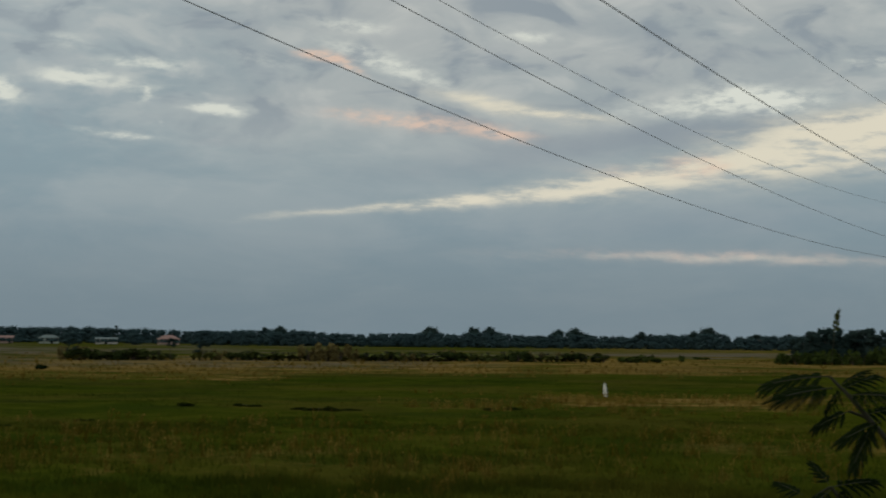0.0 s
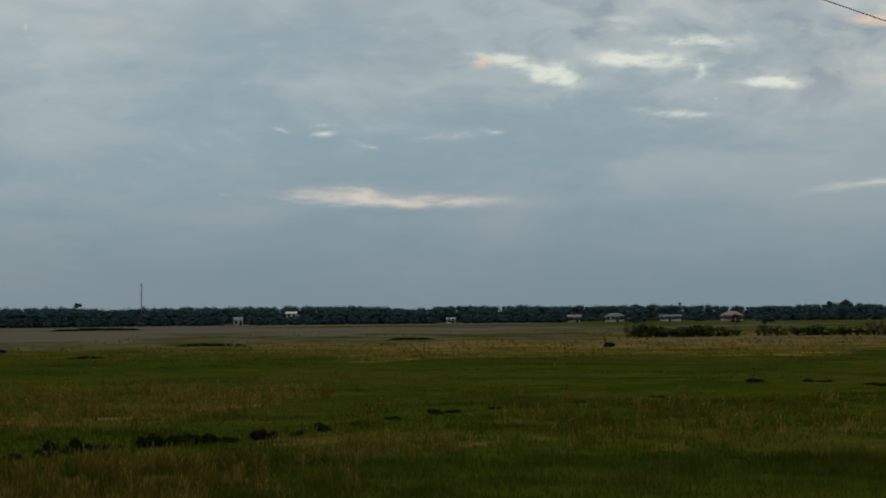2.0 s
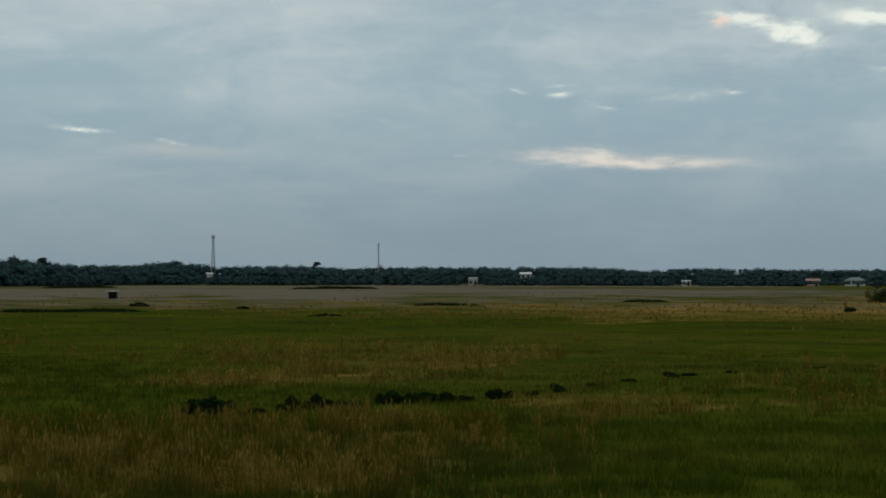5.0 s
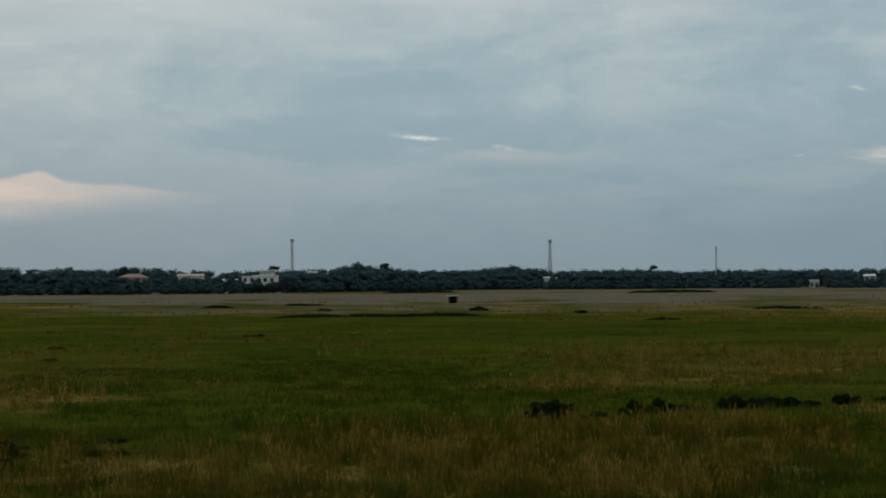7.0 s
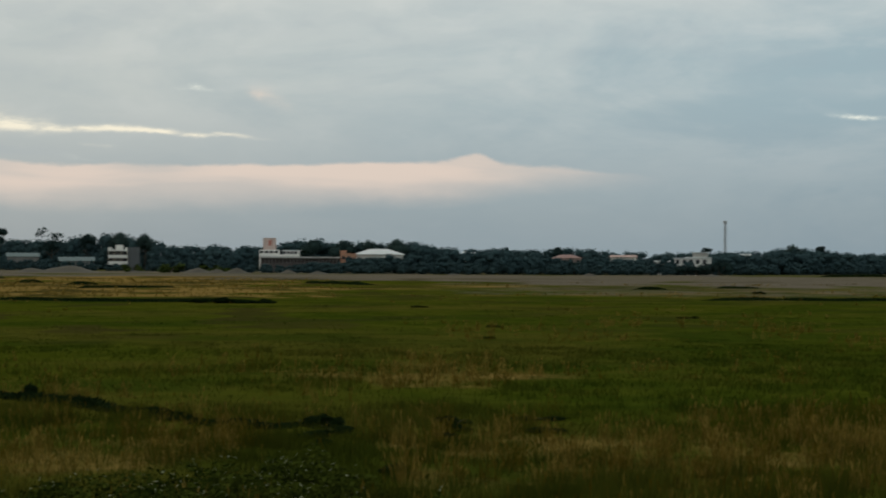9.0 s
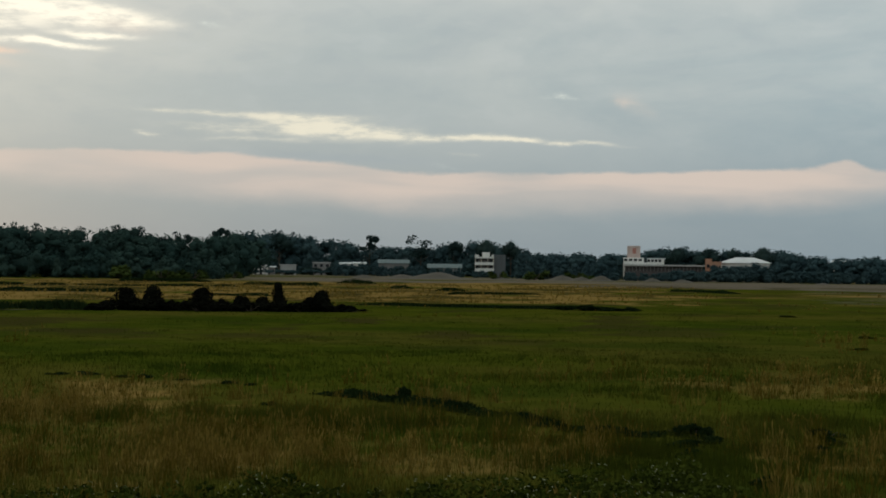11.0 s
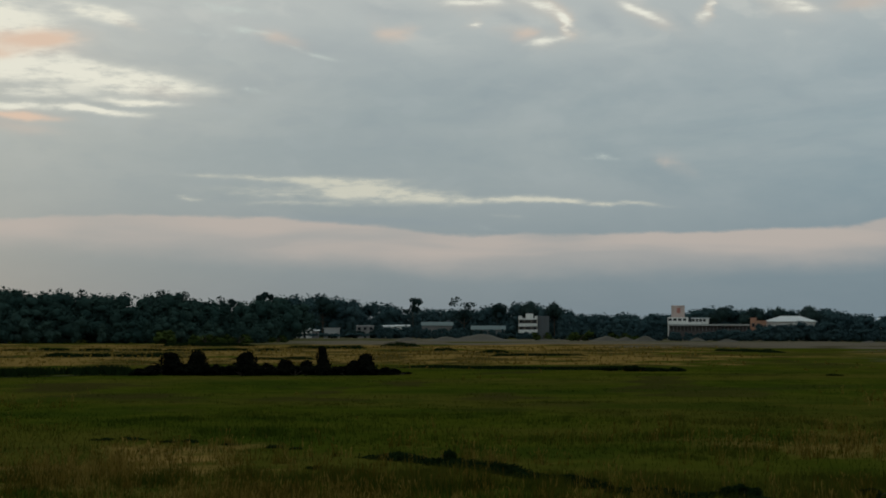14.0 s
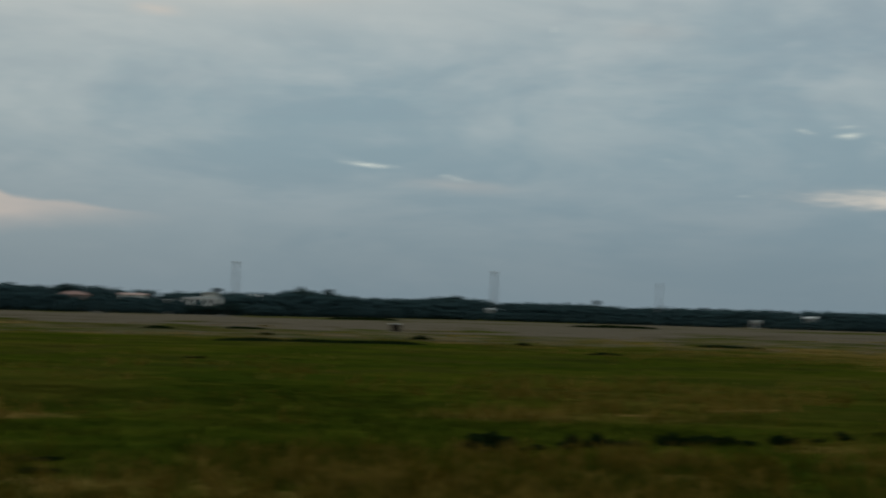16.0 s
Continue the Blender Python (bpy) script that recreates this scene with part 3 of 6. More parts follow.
def zones(x, y):
    """How dry, bare and lush the field is at places."""
    d = np.hypot(x, y)
    az = np.degrees(np.arctan2(-x, y))
    n1, n2 = fbm(x / 26.0, y / 26.0, 3), fbm(x / 7.0, y / 7.0, 21)
    n3 = fbm(x / 70.0, y / 70.0, 41)
    azw, dw = az + (n2 - 0.5) * 5, d * (1 + (n1 - 0.5) * 0.22 + (n2 - 0.5) * 0.10)
    n4 = fbm(x / 3.2, y / 3.2, 261, 4)
    azg, dg = azw + (n4 - 0.5) * 11, dw * (1 + (n4 - 0.5) * 0.22)
    line = fbm(az * 0.34, np.log(np.maximum(d, 1)) * 13, 63)
    fleck = fbm(az * 1.1, np.log(np.maximum(d, 1)) * 20, 37, 3)
    blot = fbm(x / 2.2, y / 2.2, 201, 3)
    dry = 0.5 * np.clip((n1 - 0.50) * 3.4, 0, 1) * (0.3 + 1.0 * n2) + 0.30 * (n2 - 0.5) + 0.03
    dry = dry + (0.03 + 0.22 * np.clip((blot - 0.48) * 4, 0, 1)) * band(d, 22, 100, 12)
    dry = dry + 0.40 * (fleck - 0.5) * band(d, 60, 420, 20)
    dry = dry + 0.35 * np.clip((line - 0.5) * 3, -0.5, 1) * band(d, 45, 330, 20)
    calm = np.interp(az, [48, 58], [1.0, 0.5])
    dry = np.where((d > 40) & (d < 140), dry * (calm + (1 - calm) * np.clip((d - 115) / 25, 0, 1)), dry)
    dry = dry + 0.26 * band(d, 95, 380, 70) * (0.4 + 1.2 * n3) * np.interp(az, [-20, 30, 45, 50], [1.0, 1.0, 0.8, 0.6])
    green = np.zeros_like(d)
    for a0, a1, d0, d1, k in GREEN_PATCHES:
        green = np.maximum(green, k * band(azg, a0 - 2, a1 + 2, 4.5) * band(dg, d0 * 0.95, d1 * 1.05, 0.15 * d0) * (0.6 + 0.8 * (1 - n2)))
    dry = dry * (1 - np.clip(green, 0, 1))
    for a0, a1, d0, d1, k in DRY_EAST + DRY_WEST + DRY_FAR:
        dry = np.maximum(dry, k * band(azw + (n4 - 0.5) * 5, a0 - 1, a1 + 1, 2.5) * band(dw, d0 * 0.97, d1 * 1.03, 0.09 * d0) * (0.25 + 0.5 * n2 + 0.35 * line + 0.55 * np.clip((blot - 0.3) * 2, 0, 1)))
    gap = np.clip((fbm(x / 1.1, y / 1.1, 281, 3) - 0.47) * 5, 0, 1) * band(d, 14, 46, 6)
    dry = dry * (1 - 0.6 * gap)
    tuft = fbm(az * 0.55, np.log(np.maximum(d, 1)) * 12, 143, 4)
    dry = dry - 0.75 * np.clip((tuft - 0.53) * 6, 0, 1) * band(d, 130, 480, 40) * np.interp(az, [40, 56], [0.35, 1.0])
    edge = np.interp(az, [-30, -6, 8, 14, 32, 41, 49, 56, 62, 90], [330, 330, 330, 270, 250, 258, 285, 325, 400, 420])
    dw = d * (1 + (line - 0.5) * 0.5)
    bare = np.clip((dw - edge) / (0.22 * edge) + 0.45, 0, 1) * np.interp(az, [-30, -7, -4, 8, 15, 22, 70, 74], [0.6, 0.6, 0.5, 0.5, 0.65, 1, 1, 0.3])
    bare = bare * (1 - 0.5 * band(d, 470, 3000, 60) * np.clip((n3 - 0.30) * 4, 0, 1)) * (0.10 + 0.95 * line + 0.65 * fleck)
    bare = np.maximum(bare, (0.30 + 0.45 * fleck + 0.25 * (n3 - 0.5)) * band(d, 128, 330, 55) * np.interp(az, [-6, 4, 50, 57], [0.35, 0.9, 0.9, 0.0]))
    lush = np.clip((fbm(x / 33.0, y / 33.0, 77) - 0.44) * 5, 0, 1) * (1 - np.clip(dry, 0, 1)) * np.clip((330 - d) / 120, 0, 1)
    lush = np.maximum(lush, 0.75 * np.clip(green, 0, 1) * (0.4 + 1.2 * blot))
    lush = np.maximum(lush, 0.35 * gap)
    lush = np.maximum(lush, 0.3 * band(az, -25, 15, 4) * band(d, 15, 48, 8) * (1 - 0.6 * n1))
    thin = fbm(az * 0.36, np.log(np.maximum(d, 1)) * 15, 83)
    worn = np.clip((thin - 0.60) * 12, 0, 1) * band(d, 60, 400, 20) * np.interp(az, [-20, 40, 55, 60], [0.35, 0.35, 0.5, 0.85])
    bits = fbm(az * 0.7, np.log(np.maximum(d, 1)) * 20, 151, 3)
    worn = np.maximum(worn, 0.9 * np.clip((bits - 0.59) * 12, 0, 1) * band(d, 130, 420, 30) * np.interp(az, [48, 58], [0.25, 1.0]))
    return np.clip(dry, 0, 1), np.clip(bare, 0, 1), lush, np.clip(worn, 0, 1)


def ground_height(x, y):
    d = np.hypot(x, y)
    u = np.clip((13.0 - d) / 8.5, 0, 1)
    bank = 1.4 * u * u * (3 - 2 * u)
    roll = (fbm(x / 9.0, y / 9.0, 5) - 0.5) * 0.14 * np.clip(d / 20, 0, 1)
    return bank + roll * (1 - u)


def make_ground():
    az = np.concatenate([np.arange(-180, -20, 4.0), np.arange(-20, 86, 0.22), np.arange(86, 180, 4.0)])
    rad = np.concatenate([[0.001, 0.6, 2, 3.5, 5, 6.5, 8, 10, 12, 14, 17], 20 * np.exp(np.arange(0, math.log(60 / 20), 0.02)), 60 * np.exp(np.arange(0, math.log(480 / 60), 0.010)), 480 * np.exp(np.arange(0, math.log(4700 / 480), 0.025))])
    a, r = np.meshgrid(np.radians(az), rad)
    x, y = -np.sin(a) * r, np.cos(a) * r
    z = ground_height(x, y)
    v = np.stack([x.ravel(), y.ravel(), z.ravel()], 1)
    nr, na = r.shape
    i, j = np.meshgrid(np.arange(nr - 1), np.arange(na), indexing="ij")
    jn = (j + 1) % na
    f = np.stack([i * na + j, i * na + jn, (i + 1) * na + jn, (i + 1) * na + j], -1).reshape(-1, 4)[:, ::-1]
    me = mesh_of("ground", v, f, MAT_GROUND, True)
    for key, val in zip(("dry", "bare", "lush", "worn"), zones(v[:, 0], v[:, 1])):
        if key == "dry":
            # in the pasture most of the straw stands as stalks over green turf
            val = val * np.where(val > 0.85, 0.95, 1.0) * np.where(val > 0.85, 1.0, np.interp(np.hypot(v[:, 0], v[:, 1]), [46, 56, 130, 165], [0.95, 0.5, 0.55, 1.0]))
        me.attributes.new(key, "FLOAT", "POINT").data.foreach_set("value", val.astype(np.float32))
    tagged(new("ground", me), "flat grazed field of green and straw-coloured grass with bare grey soil beyond", "field", kind="structure")


make_ground()


def scatter(n, a0, a1, d0, d1):
    """Even random places in a sector of the field."""
    a = np.radians(rng.uniform(a0, a1, n))
    d = np.sqrt(rng.uniform(d0 * d0, d1 * d1, n))
    return -np.sin(a) * d, np.cos(a) * d


def make_grass(name, label, n, d0, d1, width, height, heads=0.0):
    x, y = scatter(n, -19, 83, d0, d1)
    # clump the blades
    x, y = x + rng.normal(0, 0.06, n), y + rng.normal(0, 0.06, n)
    dry, bare, lush, _ = zones(x, y)
    clump = np.clip((fbm(x / 0.7, y / 0.7, 9, 3) - 0.30) * 2.2, 0, 1) * np.clip((fbm(x / 4.0, y / 4.0, 19, 2) - 0.15) * 1.8, 0.25, 1)
    keep = (rng.random(n) > bare * 0.97) & (rng.random(n) < 0.12 + 0.9 * clump)
    x, y, dry, lush, clump = x[keep], y[keep], dry[keep], lush[keep], clump[keep]
    n = len(x)
    tuft = np.clip((fbm(x / 0.45, y / 0.45, 177, 2) - 0.30) * 3.2, 0.15, 1.6)
    isdry = (rng.random(n) < np.clip((dry - 0.10) * 1.0 * tuft, 0.012, 0.8)).astype(np.float32)
    h = height * (0.45 + 0.55 * rng.random(n)) * (0.5 + 0.8 * clump) * (0.6 + 0.8 * fbm(x / 2.5, y / 2.5, 15)) * (1 + 0.12 * isdry) * np.where(dry > 0.2, 0.5 + 0.62 * tuft, 1.0)
    # shorter towards the far edge, where the next stretch takes over
    h = h * (np.clip((d1 - np.hypot(x, y)) / (0.25 * d1), 0.3, 1) if d1 > 40 else 1.0)
    w = width * (0.6 + 0.8 * rng.random(n))
    t = rng.uniform(0, 2 * math.pi, n)
    z = ground_height(x, y)
    cx, cy = np.cos(t) * w / 2, np.sin(t) * w / 2
    lean = h * rng.uniform(0.05, 0.45, n)
    lt = rng.uniform(0, 2 * math.pi, n)
    tip = np.stack([x + np.cos(lt) * lean, y + np.sin(lt) * lean, z + h], 1)
    a = np.stack([x - cx, y - cy, z - 0.02], 1)
    b = np.stack([x + cx, y + cy, z - 0.02], 1)
    v = np.stack([a, b, tip], 1).reshape(-1, 3)
    f = np.arange(3 * n).reshape(-1, 3)
    dv, lv, sv = np.repeat(isdry * rng.uniform(0.6, 1.0, n), 3), np.repeat(lush, 3), np.repeat(dry, 3)
    if heads:
        # slender seed heads on some of the dry stalks
        k = np.flatnonzero((isdry > 0) & (rng.random(n) < heads))
        m = len(k)
        top, hh, ww = tip[k], h[k] * 0.28, w[k] * 0.9
        ex, ey = np.cos(t[k]) * ww, np.sin(t[k]) * ww
        p0, p3 = top - np.stack([0 * hh, 0 * hh, hh], 1), top + np.stack([0 * hh, 0 * hh, hh * 0.5], 1)
        q = np.stack([p0, top + np.stack([ex, ey, 0 * ex], 1), p3, p0, p3, top - np.stack([ex, ey, 0 * ex], 1)], 1).reshape(-1, 3)
        f = np.vstack([f, np.arange(6 * m).reshape(-1, 3) + len(v)])
        v = np.vstack([v, q])
        dv, lv, sv = np.concatenate([dv, np.ones(6 * m)]), np.concatenate([lv, np.zeros(6 * m)]), np.concatenate([sv, np.repeat(dry[k], 6)])
    me = mesh_of(name, v, f, MAT_GRASS)
    me.attributes.new("dry", "FLOAT", "POINT").data.foreach_set("value", dv.astype(np.float32))
    me.attributes.new("lush", "FLOAT", "POINT").data.foreach_set("value", lv.astype(np.float32))
    tv = np.clip(1.15 - 0.95 * sv + 2.2 * (fbm(v[:, 0] / 0.5, v[:, 1] / 0.5, 55, 2) - 0.5), 0, 1)
    me.attributes.new("tone", "FLOAT", "POINT").data.foreach_set("value", tv.astype(np.float32))
    tagged(new(name, me), label, "grass", kind="stuff")


def make_tufts(label, n, d0, d1, need, width, height, stalks=13):
    """Tussocks of dry stalks with drooping heads, thick in some places and missing in others."""
    x, y = scatter(n, -19, 83, d0, d1)
    dry, bare, lush, _ = zones(x, y)
    patch = np.clip((fbm(x / 2.6, y / 2.6, 121, 3) - 0.42) * 5, 0, 1)
    keep = rng.random(n) < np.clip((dry - need) * 2.2, 0, 1) * (0.12 + 0.9 * patch)
    x, y, m = x[keep], y[keep], int(keep.sum())
    tone = np.clip(0.95 - 0.75 * dry[keep] + 1.1 * (rng.random(m) - 0.5), 0, 1)
    tall = height * rng.uniform(0.55, 1.15, m)
    k = stalks
    cx, cy = np.repeat(x, k) + rng.normal(0, 0.075, m * k), np.repeat(y, k) + rng.normal(0, 0.075, m * k)
    h = np.repeat(tall, k) * rng.uniform(0.5, 1.05, m * k)
    a = rng.uniform(0, 2 * math.pi, m * k)
    lean = h * rng.uniform(0.05, 0.4, m * k)
    z = ground_height(cx, cy)
    w = width * rng.uniform(0.6, 1.3, m * k)
    t = rng.uniform(0, math.pi, m * k)
    ex, ey = np.cos(t) * w / 2, np.sin(t) * w / 2
    tip = np.stack([cx + np.cos(a) * lean, cy + np.sin(a) * lean, z + h], 1)
    v = np.stack([np.stack([cx - ex, cy - ey, z - 0.02], 1), np.stack([cx + ex, cy + ey, z - 0.02], 1), tip], 1).reshape(-1, 3)
    tv = np.repeat(np.repeat(tone, k), 3)
    q = np.flatnonzero(rng.random(m * k) < 0.4)
    hh = (h[q] * 0.3)[:, None] * np.array([[0, 0, 1.0]])
    side = np.stack([ex[q], ey[q], 0 * q], 1) * 1.9
    c, out = tip[q] - hh * 0.4, np.stack([np.cos(a[q]), np.sin(a[q]), 0 * q], 1) * 0.03
    heads = np.stack([c - hh * 0.5, c + side, c + hh * 0.6 + out, c - hh * 0.5, c + hh * 0.6 + out, c - side], 1).reshape(-1, 3)
    v = np.vstack([v, heads])
    tv = np.concatenate([tv, np.repeat(np.repeat(tone, k)[q] * 0.6, 6)])
    me = mesh_of("grass_tussocks", v, np.arange(len(v)).reshape(-1, 3), MAT_GRASS)
    for key, val in (("dry", np.ones(len(v))), ("lush", np.zeros(len(v))), ("tone", tv)):
        me.attributes.new(key, "FLOAT", "POINT").data.foreach_set("value", val.astype(np.float32))
    tagged(new("grass_tussocks", me), label, "grass", kind="stuff")


make_grass("grass", "short rough grass on the low bank", 90000, 5.0, 18.4, 0.010, 0.16, 0.1)
make_grass("grass", "tall mixed green and straw-coloured grass with seed heads", 500000, 18.2, 37, 0.015, 0.30, 0.30)
make_grass("grass", "mixed green and drying pasture grass", 420000, 37, 74, 0.026, 0.22, 0.25)
make_grass("grass", "short green and straw-coloured pasture grass", 400000, 57, 165, 0.05, 0.09)
make_tufts("red-brown and straw-coloured tussocks of tall dry grass", 13000, 19, 40, 0.12, 0.014, 0.46, 16)
make_tufts("scattered straw-coloured tussocks in the pasture", 22000, 40, 90, 0.16, 0.028, 0.42, 8)
make_tufts("low straw-coloured tussocks far out in the pasture", 16000, 90, 190, 0.14, 0.07, 0.28, 5)
make_tufts("dry stubble tussocks on the yellow field", 26000, 190, 340, 0.45, 0.13, 0.36, 4)


# ---------------------------------------------------------------- plants
def leaf_quads(centres, size, flat=0.0, jitter=0.5):
    """Small pointed leaf clumps with random tilt round the given places."""
    n = len(centres)
    d = rng.normal(size=(n, 3))
    d[:, 2] *= 1 - flat
    d /= np.linalg.norm(d, axis=1)[:, None]
    e = np.cross(d, rng.normal(size=(n, 3)))
    e /= np.linalg.norm(e, axis=1)[:, None]
    s = size * (1 - jitter + 2 * jitter * rng.random(n))[:, None]
    c = np.asarray(centres)
    v = np.stack([c - d * s * 0.6, c + e * s * 0.32, c + d * s * 0.6, c - e * s * 0.32], 1).reshape(-1, 3)
    q = np.arange(4 * n).reshape(-1, 4)
    return v, np.concatenate([q[:, [0, 1, 2]], q[:, [0, 2, 3]]], 1).reshape(-1, 3)


def leaf_tris(centres, size, facing):
    """Single pointed leaf sprays for crowns far off, turned outwards with some scatter."""
    n = len(centres)
    f = facing + 0.55 * rng.normal(size=(n, 3))
    f /= np.linalg.norm(f, axis=1)[:, None]
    d = np.cross(f, rng.normal(size=(n, 3)))
    d /= np.linalg.norm(d, axis=1)[:, None]
    e = np.cross(d, f)
    s = (size * rng.uniform(0.5, 1.5, n))[:, None]
    c = np.asarray(centres)
    return np.stack([c - e * s * 0.42 - d * s * 0.3, c + e * s * 0.42 - d * s * 0.3, c + d * s * 0.7], 1).reshape(-1, 3), np.arange(3 * n).reshape(-1, 3)


def hearts(blobs, fill=0.8, fine=1, low=0.75):
    """Rough solid lumps inside a crown that close it to the light."""
    vs, fs, c = [], [], 0
    for b in blobs:
        bm = bmesh.new()
        bmesh.ops.create_icosphere(bm, subdivisions=fine, radius=1.0)
        bm.verts.ensure_lookup_table()
        p = np.array([v.co[:] for v in bm.verts])
        f = np.array([[v.index for v in face.verts] for face in bm.faces])
        bm.free()
        p = p * (fill * rng.uniform(low, 1.12, len(p)))[:, None]
        vs.append(p * np.array(b[3:6]) + np.array(b[0:3]))
        fs.append(f + c)
        c += len(p)
    return np.vstack(vs), np.vstack(fs)


def joined(*meshes):
    vs, fs, c = [], [], 0
    for v, f in meshes:
        vs.append(v)
        fs.append(f + c)
        c += len(v)
    return np.vstack(vs), np.vstack(fs)


def crown_points(n, blobs, ways=False):
    """Places near the skins of a heap of ellipsoids (x, y, z, rx, ry, rz), and the way outwards there."""
    out, way = [], []
    w = np.array([b[3] * b[5] for b in blobs])
    for b, k in zip(blobs, rng.multinomial(n, w / w.sum())):
        p = rng.normal(size=(k, 3))
        p /= np.linalg.norm(p, axis=1)[:, None]
        way.append(p)
        p = p * (rng.uniform(0.55, 1.0, k) ** 0.5 * (1 + 0.14 * np.clip(rng.normal(size=k), -2, 1.1)))[:, None]
        out.append(p * np.array(b[3:6]) + np.array(b[0:3]))
    return (np.vstack(out), np.vstack(way)) if ways else np.vstack(out)


def tree_blobs(h, spread, base, n, kind):
    """The crown of a tree of height 1 as ellipsoids."""
    out = []
    for i in range(n):
        a, r = rng.uniform(0, 2 * math.pi), spread * rng.uniform(0.1, 0.75)
        z = base + (h - base) * rng.uniform(0.25, 0.85)
        if kind == "dome":
            z = base + (h - base) * (0.85 - 0.6 * (r / spread) ** 1.5) * rng.uniform(0.75, 1.0)
        s = spread * rng.uniform(0.28, 0.5)
        out.append((math.cos(a) * r, math.sin(a) * r, min(z, h - s * 0.6), s, s, s * rng.uniform(0.55, 0.8)))
    out.append((0, 0, h - spread * 0.3, spread * 0.35, spread * 0.35, spread * 0.3))
    return out


def crown_of(kind, n=260, size=0.085):
    if kind == "round":
        b = tree_blobs(1.0, 0.42, 0.30, 7, "")
    elif kind == "dome":
        b = tree_blobs(1.0, 0.62, 0.30, 9, "dome")
    elif kind == "tall":
        b = tree_blobs(1.0, 0.26, 0.28, 7, "")
    elif kind == "flat":
        b = [(rng.uniform(-0.3, 0.3), rng.uniform(-0.3, 0.3), z, 0.19, 0.19, 0.055) for z in (0.66, 0.70, 0.76, 0.86, 0.90, 0.93)] + [(0.05, 0, 0.95, 0.2, 0.2, 0.05)]
    elif kind == "thin":
        b = [(rng.uniform(-0.3, 0.3), rng.uniform(-0.3, 0.3), rng.uniform(0.45, 0.95), 0.13, 0.13, 0.06) for _ in range(16)]
    elif kind == "belt":
        # a broad crown of separate boughs, foliage down to the ground
        b = [(0, 0, 0.36, 0.34, 0.34, 0.36)]
        for i in range(13):
            u = (i + rng.uniform(0.2, 0.8)) / 13
            a, r, q = rng.uniform(0, 2 * math.pi), 0.36 * math.sin(math.pi * (0.18 + 0.72 * u)) * rng.uniform(0.5, 1.05), rng.uniform(0.10, 0.19)
            b.append((math.cos(a) * r, math.sin(a) * r, min(0.12 + 0.84 * u, 1 - q * 1.1), q, q, q * rng.uniform(1.0, 1.5)))
    elif kind == "spire":
        # a slim upright crown with a ragged tip
        b = [(0, 0, 0.40, 0.20, 0.20, 0.40)]
        for i in range(12):
            u = (i + rng.uniform(0.1, 0.9)) / 12
            a, r, q = rng.uniform(0, 2 * math.pi), 0.20 * (1.05 - u) * rng.uniform(0.4, 1.1), rng.uniform(0.05, 0.11)
            b.append((math.cos(a) * r, math.sin(a) * r, min(0.15 + 0.85 * u, 1 - q * 1.6), q, q, q * rng.uniform(1.4, 2.2)))
    elif kind == "mass":
        b = [(c[0], c[1], c[2], c[3] * 0.66, c[4] * 0.66, c[5] * 0.72) for c in tree_blobs(1.0, 0.50, 0.06, 17, "")] + [(0, 0, 0.32, 0.36, 0.36, 0.34)]
    if kind in ("belt", "spire"):
        places, ways = crown_points(n, b, True)
        return joined(leaf_tris(places, size, ways), hearts(b, 0.7))
    leaves = leaf_quads(crown_points(n, b), size)
    if kind == "thin":
        return leaves
    return joined(leaves, hearts(b, 0.6 if kind == "flat" else 0.8))


def trunk_mesh(name, h, r, limbs=4, spread=0.3):
    """A tapered, slightly crooked trunk with limbs."""
    bm = bmesh.new()
    p = Vector((0, 0, -0.03 * h))
    pts = [p]
    for i in range(1, 5):
        p = Vector((random.uniform(-0.02, 0.02) * h, random.uniform(-0.02, 0.02) * h, h * 0.2 * i))
        pts.append(p)
    for i in range(4):
        bar(bm, pts[i], pts[i + 1], r * (1 - 0.2 * i), r * (0.8 - 0.2 * i))
    for i in range(limbs):
        a = 2 * math.pi * i / limbs + random.uniform(-0.4, 0.4)
        q = pts[random.choice((2, 3))]
        bar(bm, q, q + Vector((math.cos(a) * spread * h, math.sin(a) * spread * h, h * random.uniform(0.12, 0.25))), r * 0.35, r * 0.12, 5)
    me = bpy.data.meshes.new(name)
    bm.to_mesh(me)
    bm.free()
    me.materials.append(MAT_BARK)
    return me


KINDS = ("round", "dome", "tall", "flat", "thin", "mass")
CROWNS = {k: [mesh_of("crown", *crown_of(k, 600 if k != "thin" else 520, 0.065 if k != "thin" else 0.05), MAT_TREE) for _ in range(3)] for k in KINDS}
TRUNKS = {k: trunk_mesh("trunk", 0.8, 0.022 if k in ("tall", "thin") else 0.03, 5, 0.3) for k in KINDS}


def tree(kind, az, d, h, label, width=1.0, group="", mat=None):
    root = new("tree")
    part("trunk", TRUNKS[kind], None, root)
    part("crown", random.choice(CROWNS[kind]), None, root)
    root.matrix_world = stand(az, d, float(ground_height(*[np.array(c) for c in at(az, d)[:2]])), random.uniform(0, 360)) @ Matrix.Diagonal((h * width, h * width, h, 1))
    return tagged(root, label, "tree", group)


